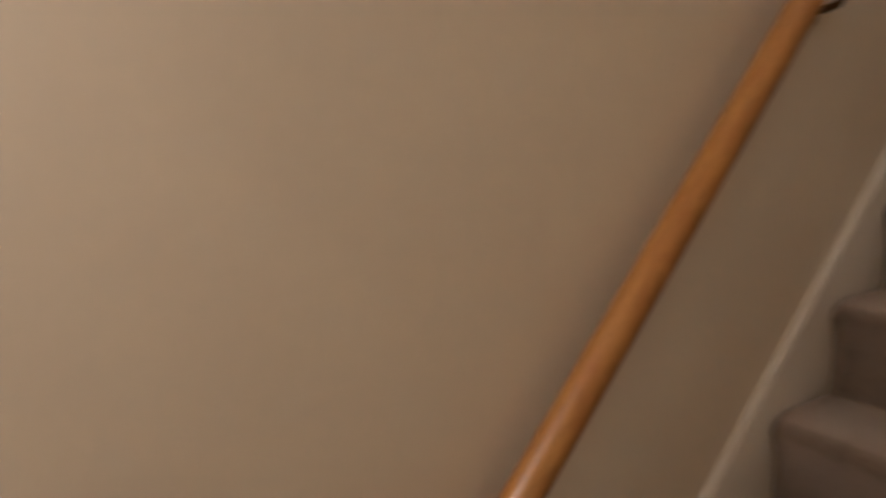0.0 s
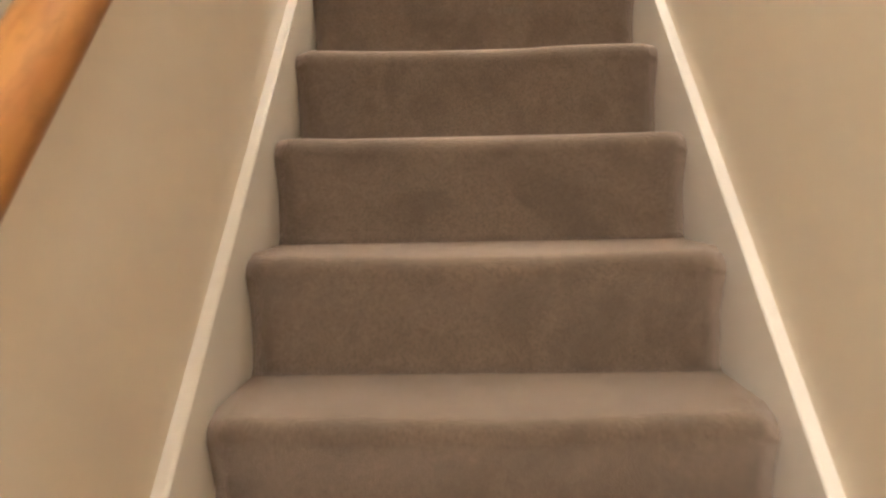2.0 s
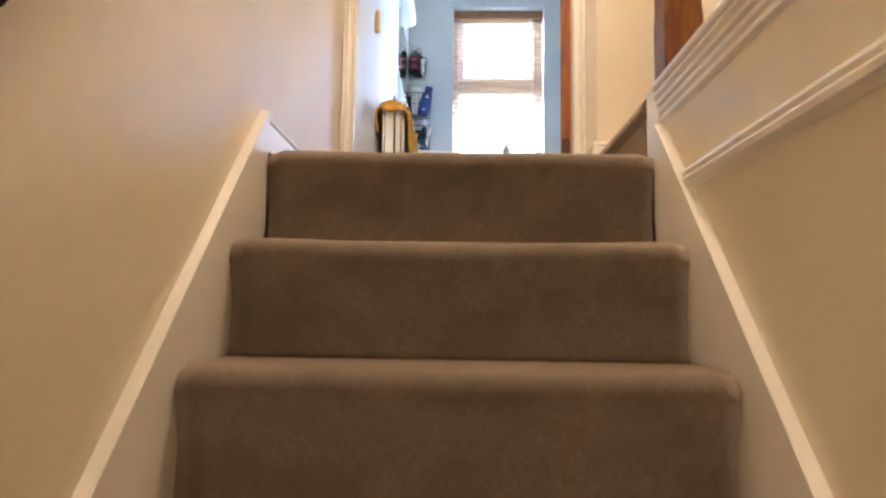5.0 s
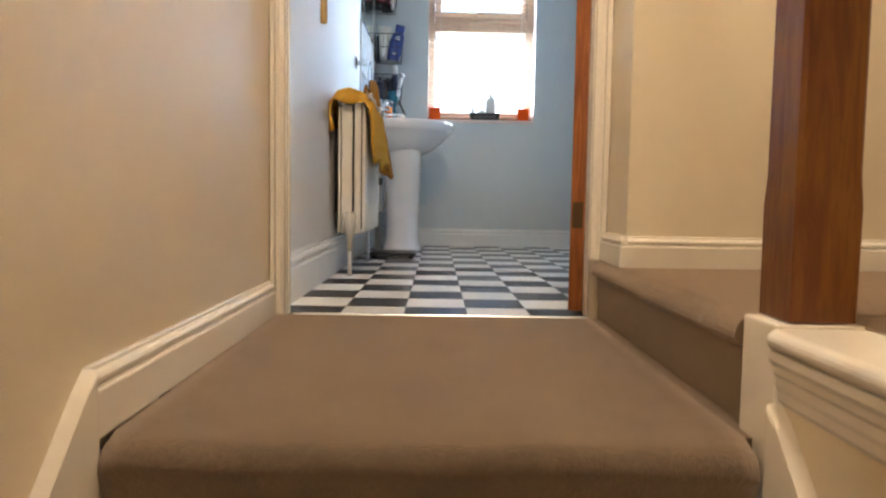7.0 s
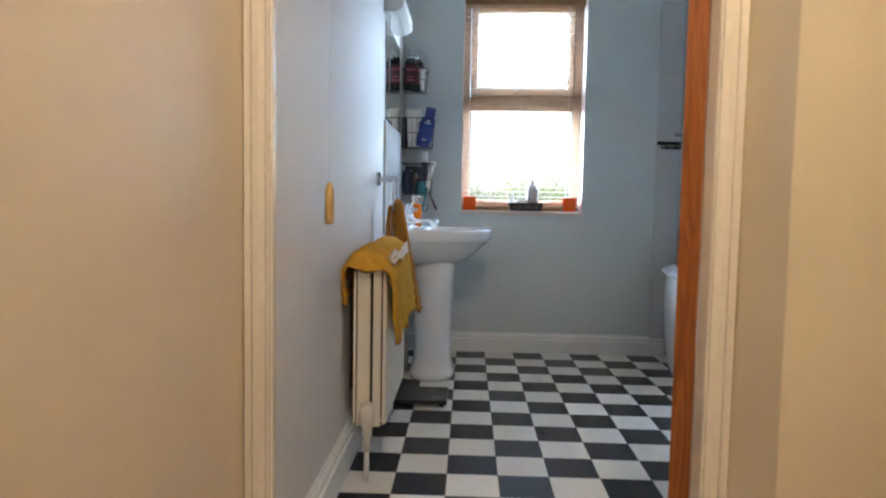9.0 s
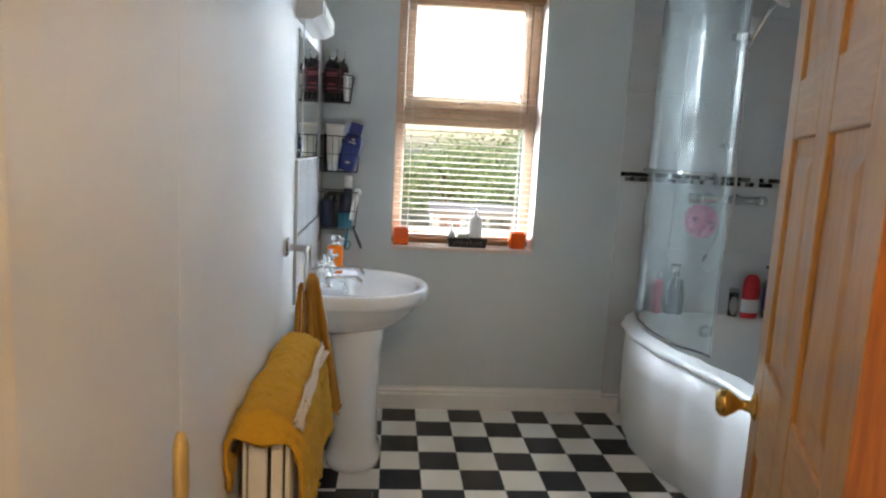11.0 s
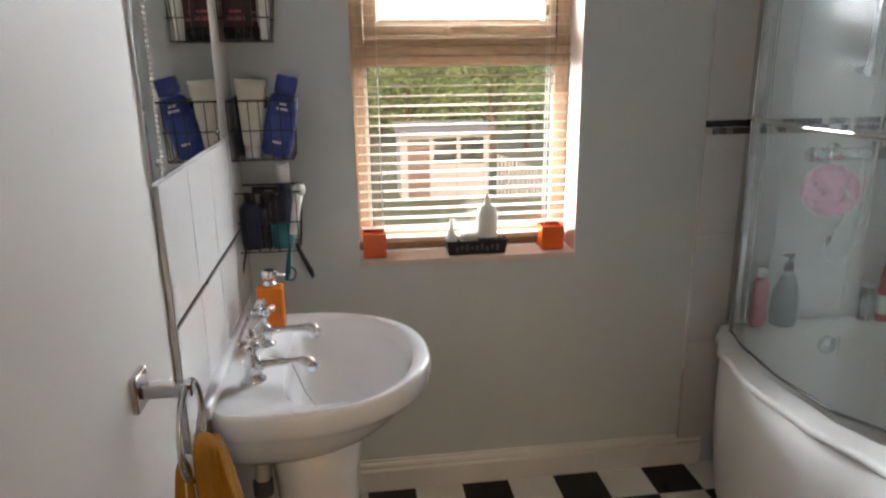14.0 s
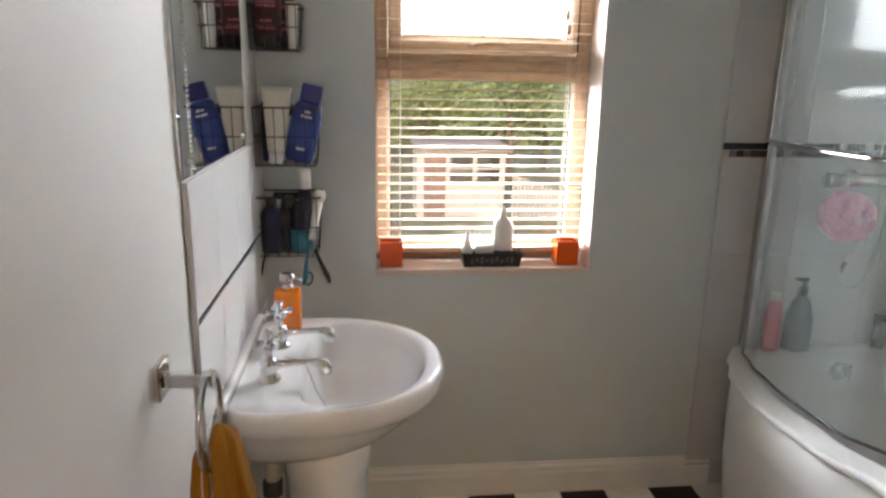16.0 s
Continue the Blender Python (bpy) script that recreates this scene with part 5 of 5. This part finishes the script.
bottle("clear_bottle", "small clear bottle on the bath rim", (2.150, 2.81, ZR), [(0.0, 0), (0.024, 0.001), (0.025, 0.13), (0.0, 0.131)], CLEARP, [(0.0, 0.132), (0.025, 0.132), (0.024, 0.15), (0.0, 0.151)], DULLM, sy=0.7, group=BATHB)
bottle("red_bottle", "red shampoo bottle with a white label", (2.235, 2.80, ZR), [(0.0, 0), (0.044, 0.001), (0.046, 0.02), (0.046, 0.17), (0.038, 0.21), (0.022, 0.228), (0.0, 0.23)], REDP, band=(0.03, 0.10, 0.0465), bandm=WHITEP, sy=0.6, group=BATHB)
pb = bottle("purple_bottle", "pump bottle with a purple label", (2.338, 2.80, ZR), [(0.0, 0), (0.036, 0.001), (0.038, 0.02), (0.038, 0.18), (0.028, 0.20), (0.0, 0.202)], GREYP, [(0.0, 0.202), (0.016, 0.202), (0.016, 0.225), (0.006, 0.23), (0.006, 0.27), (0.0, 0.271)], BLACKP, (0.05, 0.165, 0.0385), PURPLEP, 0.7, BATHB)
part("nozzle", boxes(((-0.035, -0.008, 0.264), (0.012, 0.008, 0.277)), bevel=0.003), BLACKP, pb)

# ---- garden beyond the window ----
tagged(part("ground", boxes(((-900, YB + 0.29, GROUND - 0.4), (900, 1500, GROUND - 0.15))), LAWN), "pale garden ground with sparse grass", "ground", kind="structure")
GZ = GROUND - 0.15
shed = thing("garden_building", "low white painted garden building with glazed openings", "shed", at=(3.2, 22.5, GZ))


def shed_part(name, a, b, m, bev=0.01):
    return under(part(name, boxes((a, b), bevel=bev), m, None), shed)


shed_part("rear_wall", (1.9, 24.0, GZ), (4.65, 24.1, GZ + 2.0), SHEDW)
shed_part("side_wall", (1.8, 22.1, GZ), (1.9, 24.1, GZ + 2.0), SHEDW)
shed_part("side_wall", (4.55, 22.1, GZ), (4.65, 24.0, GZ + 2.0), SHEDW)
shed_part("lower_panel", (2.86, 22.05, GZ), (4.55, 22.12, GZ + 1.15), SHEDW)
shed_part("door_leaf", (2.03, 22.06, GZ), (2.72, 22.12, GZ + 1.95), BRICKC)
for x in (1.95, 2.79, 3.65, 4.52):
    shed_part("post", (x - 0.07, 22.0, GZ), (x + 0.07, 22.13, GZ + 2.0), SHEDW)
shed_part("fascia", (1.8, 21.98, GZ + 2.0), (4.68, 22.13, GZ + 2.12), SHEDW)
for xa, xb in ((2.86, 3.58), (3.72, 4.45)):
    shed_part("window_pane", (xa, 22.07, GZ + 1.15), (xb, 22.09, GZ + 2.0), PANE, 0)
    shed_part("glazing_bar", (xa, 22.04, GZ + 1.55), (xb, 22.10, GZ + 1.60), SHEDW)
under(part("roof", extrude([(21.85, GZ + 2.12), (24.3, GZ + 2.25), (24.3, GZ + 2.33), (21.85, GZ + 2.20)], "x", 1.7, 4.8), SLATE, None), shed)

fen = thing("picket_fence", "white painted picket fence in the garden", "fence", at=(5.6, 21.8, GZ))
for k in range(16):
    x = 4.85 + k * 0.12
    h = 1.45 - k * 0.045
    under(part("picket", boxes(((x, 21.8, GZ), (x + 0.075, 21.83, GZ + h)), bevel=0.006), SHEDW, None), fen)
for z in (0.3, 0.68):
    under(part("rail", boxes(((4.8, 21.832, GZ + z), (6.8, 21.87, GZ + z + 0.08))), SHEDW, None), fen)


def tree(x, y, height, spread, seed):
    rnd = random.Random(seed)
    th = thing("tree", "leafy green garden tree", "tree", "garden trees", at=(x, y, GZ))
    bm = tube([(0, 0, 0), (0.05, 0, height * 0.25), (-0.05, 0.08, height * 0.5), (0.02, 0, height * 0.8)], [height * 0.035, height * 0.026, height * 0.018, height * 0.006], 10)
    tips = []
    for k in range(9):
        a = k * 2.4 + rnd.random()
        z0 = height * (0.28 + 0.05 * k)
        r = spread * (0.55 + 0.4 * rnd.random()) * (1 - 0.04 * k)
        tip = (r * math.cos(a), r * math.sin(a), z0 + height * (0.18 + 0.1 * rnd.random()))
        tube([(0, 0, z0), (tip[0] * 0.5, tip[1] * 0.5, z0 + (tip[2] - z0) * 0.6), tip], [height * 0.013, height * 0.008, height * 0.003], 7, bm=bm)
        tips.append(tip)
    tips.append((0, 0, height * 0.9))
    part("trunk", bm, BARK, th)
    verts, faces = [], []
    for k in range(2600):
        t = tips[rnd.randrange(len(tips))]
        d = Vector((rnd.gauss(0, 1), rnd.gauss(0, 1), rnd.gauss(0, 0.8)))
        p = Vector(t) + d * spread * 0.26
        if p.z < height * 0.16:
            continue
        u = Vector((rnd.gauss(0, 1), rnd.gauss(0, 1), rnd.gauss(0, 1))).normalized()
        w = u.orthogonal().normalized()
        s = 0.07 + 0.08 * rnd.random()
        b = len(verts)
        verts += [p - u * s, p + w * s * 0.55, p + u * s, p - w * s * 0.55 + u.cross(w) * s * 0.2]
        faces.append((b, b + 1, b + 2, b + 3))
    me = bpy.data.meshes.new("crown")
    me.from_pydata([tuple(v) for v in verts], [], faces)
    me.materials.append(LEAF)
    cr = new("crown", me)
    cr.parent = th
    return th


for x, y, h, s, sd in ((6.4, 30, 5.2, 2.4, 1), (3.0, 33, 4.2, 2.2, 2), (9.0, 34, 5.0, 2.6, 3), (0.2, 36, 3.8, 2.4, 4), (-3.5, 40, 4.4, 2.6, 5), (5.0, 42, 4.4, 3.0, 6)):
    tree(x, y, h, s, sd)
hedge_v, hedge_f = [], []
hrnd = random.Random(8)
for k in range(9000):
    p = Vector((hrnd.uniform(-12, 20), 46 + hrnd.gauss(0, 0.7), GZ + 2.6 * hrnd.random() ** 0.7 + 0.5 * noise.noise(Vector((k * 0.01, 0, 0)))))
    u = Vector((hrnd.gauss(0, 1), hrnd.gauss(0, 1), hrnd.gauss(0, 1))).normalized()
    w = u.orthogonal().normalized()
    s = 0.16 + 0.14 * hrnd.random()
    b = len(hedge_v)
    hedge_v += [tuple(p - u * s), tuple(p + w * s), tuple(p + u * s), tuple(p - w * s)]
    hedge_f.append((b, b + 1, b + 2, b + 3))
me = bpy.data.meshes.new("hedge")
me.from_pydata(hedge_v, [], hedge_f)
me.materials.append(LEAF)
tagged(new("hedge", me), "long leafy green hedge at the end of the garden", "hedge", kind="stuff")

# ---- bathroom floor: checked vinyl tiles ----
fl = tagged(part("floor_bath", boxes(((0, 0.0, -0.1), (XR, YB, -0.004))), SCREED), "black and white checked vinyl tile floor", "floor", kind="structure")


def tile_data(m, w, h):
    me = bpy.data.meshes.new("tile")
    gap = 0.0006
    bm = boxes(((gap, gap, -0.004), (w - gap, h - gap, 0.0)), bevel=0.0006, seg=1)
    bm.to_mesh(me)
    bm.free()
    me.materials.append(m)
    return me


full = {c: tile_data(m, TILE, TILE) for c, m in ((0, WHITET), (1, BLACKT))}
short = {c: tile_data(m, TILE, TY - 15 * TILE - 0.003) for c, m in ((0, WHITET), (1, BLACKT))}
for i in range(-2, 12):
    for j in range(-1, 16):
        c = (i + j) % 2
        ob = new("tile", (short if j == 15 else full)[c])
        ob.location = (TX + i * TILE, 0.003 if j == 15 else TY - (j + 1) * TILE, 0.0)
        ob.parent = fl
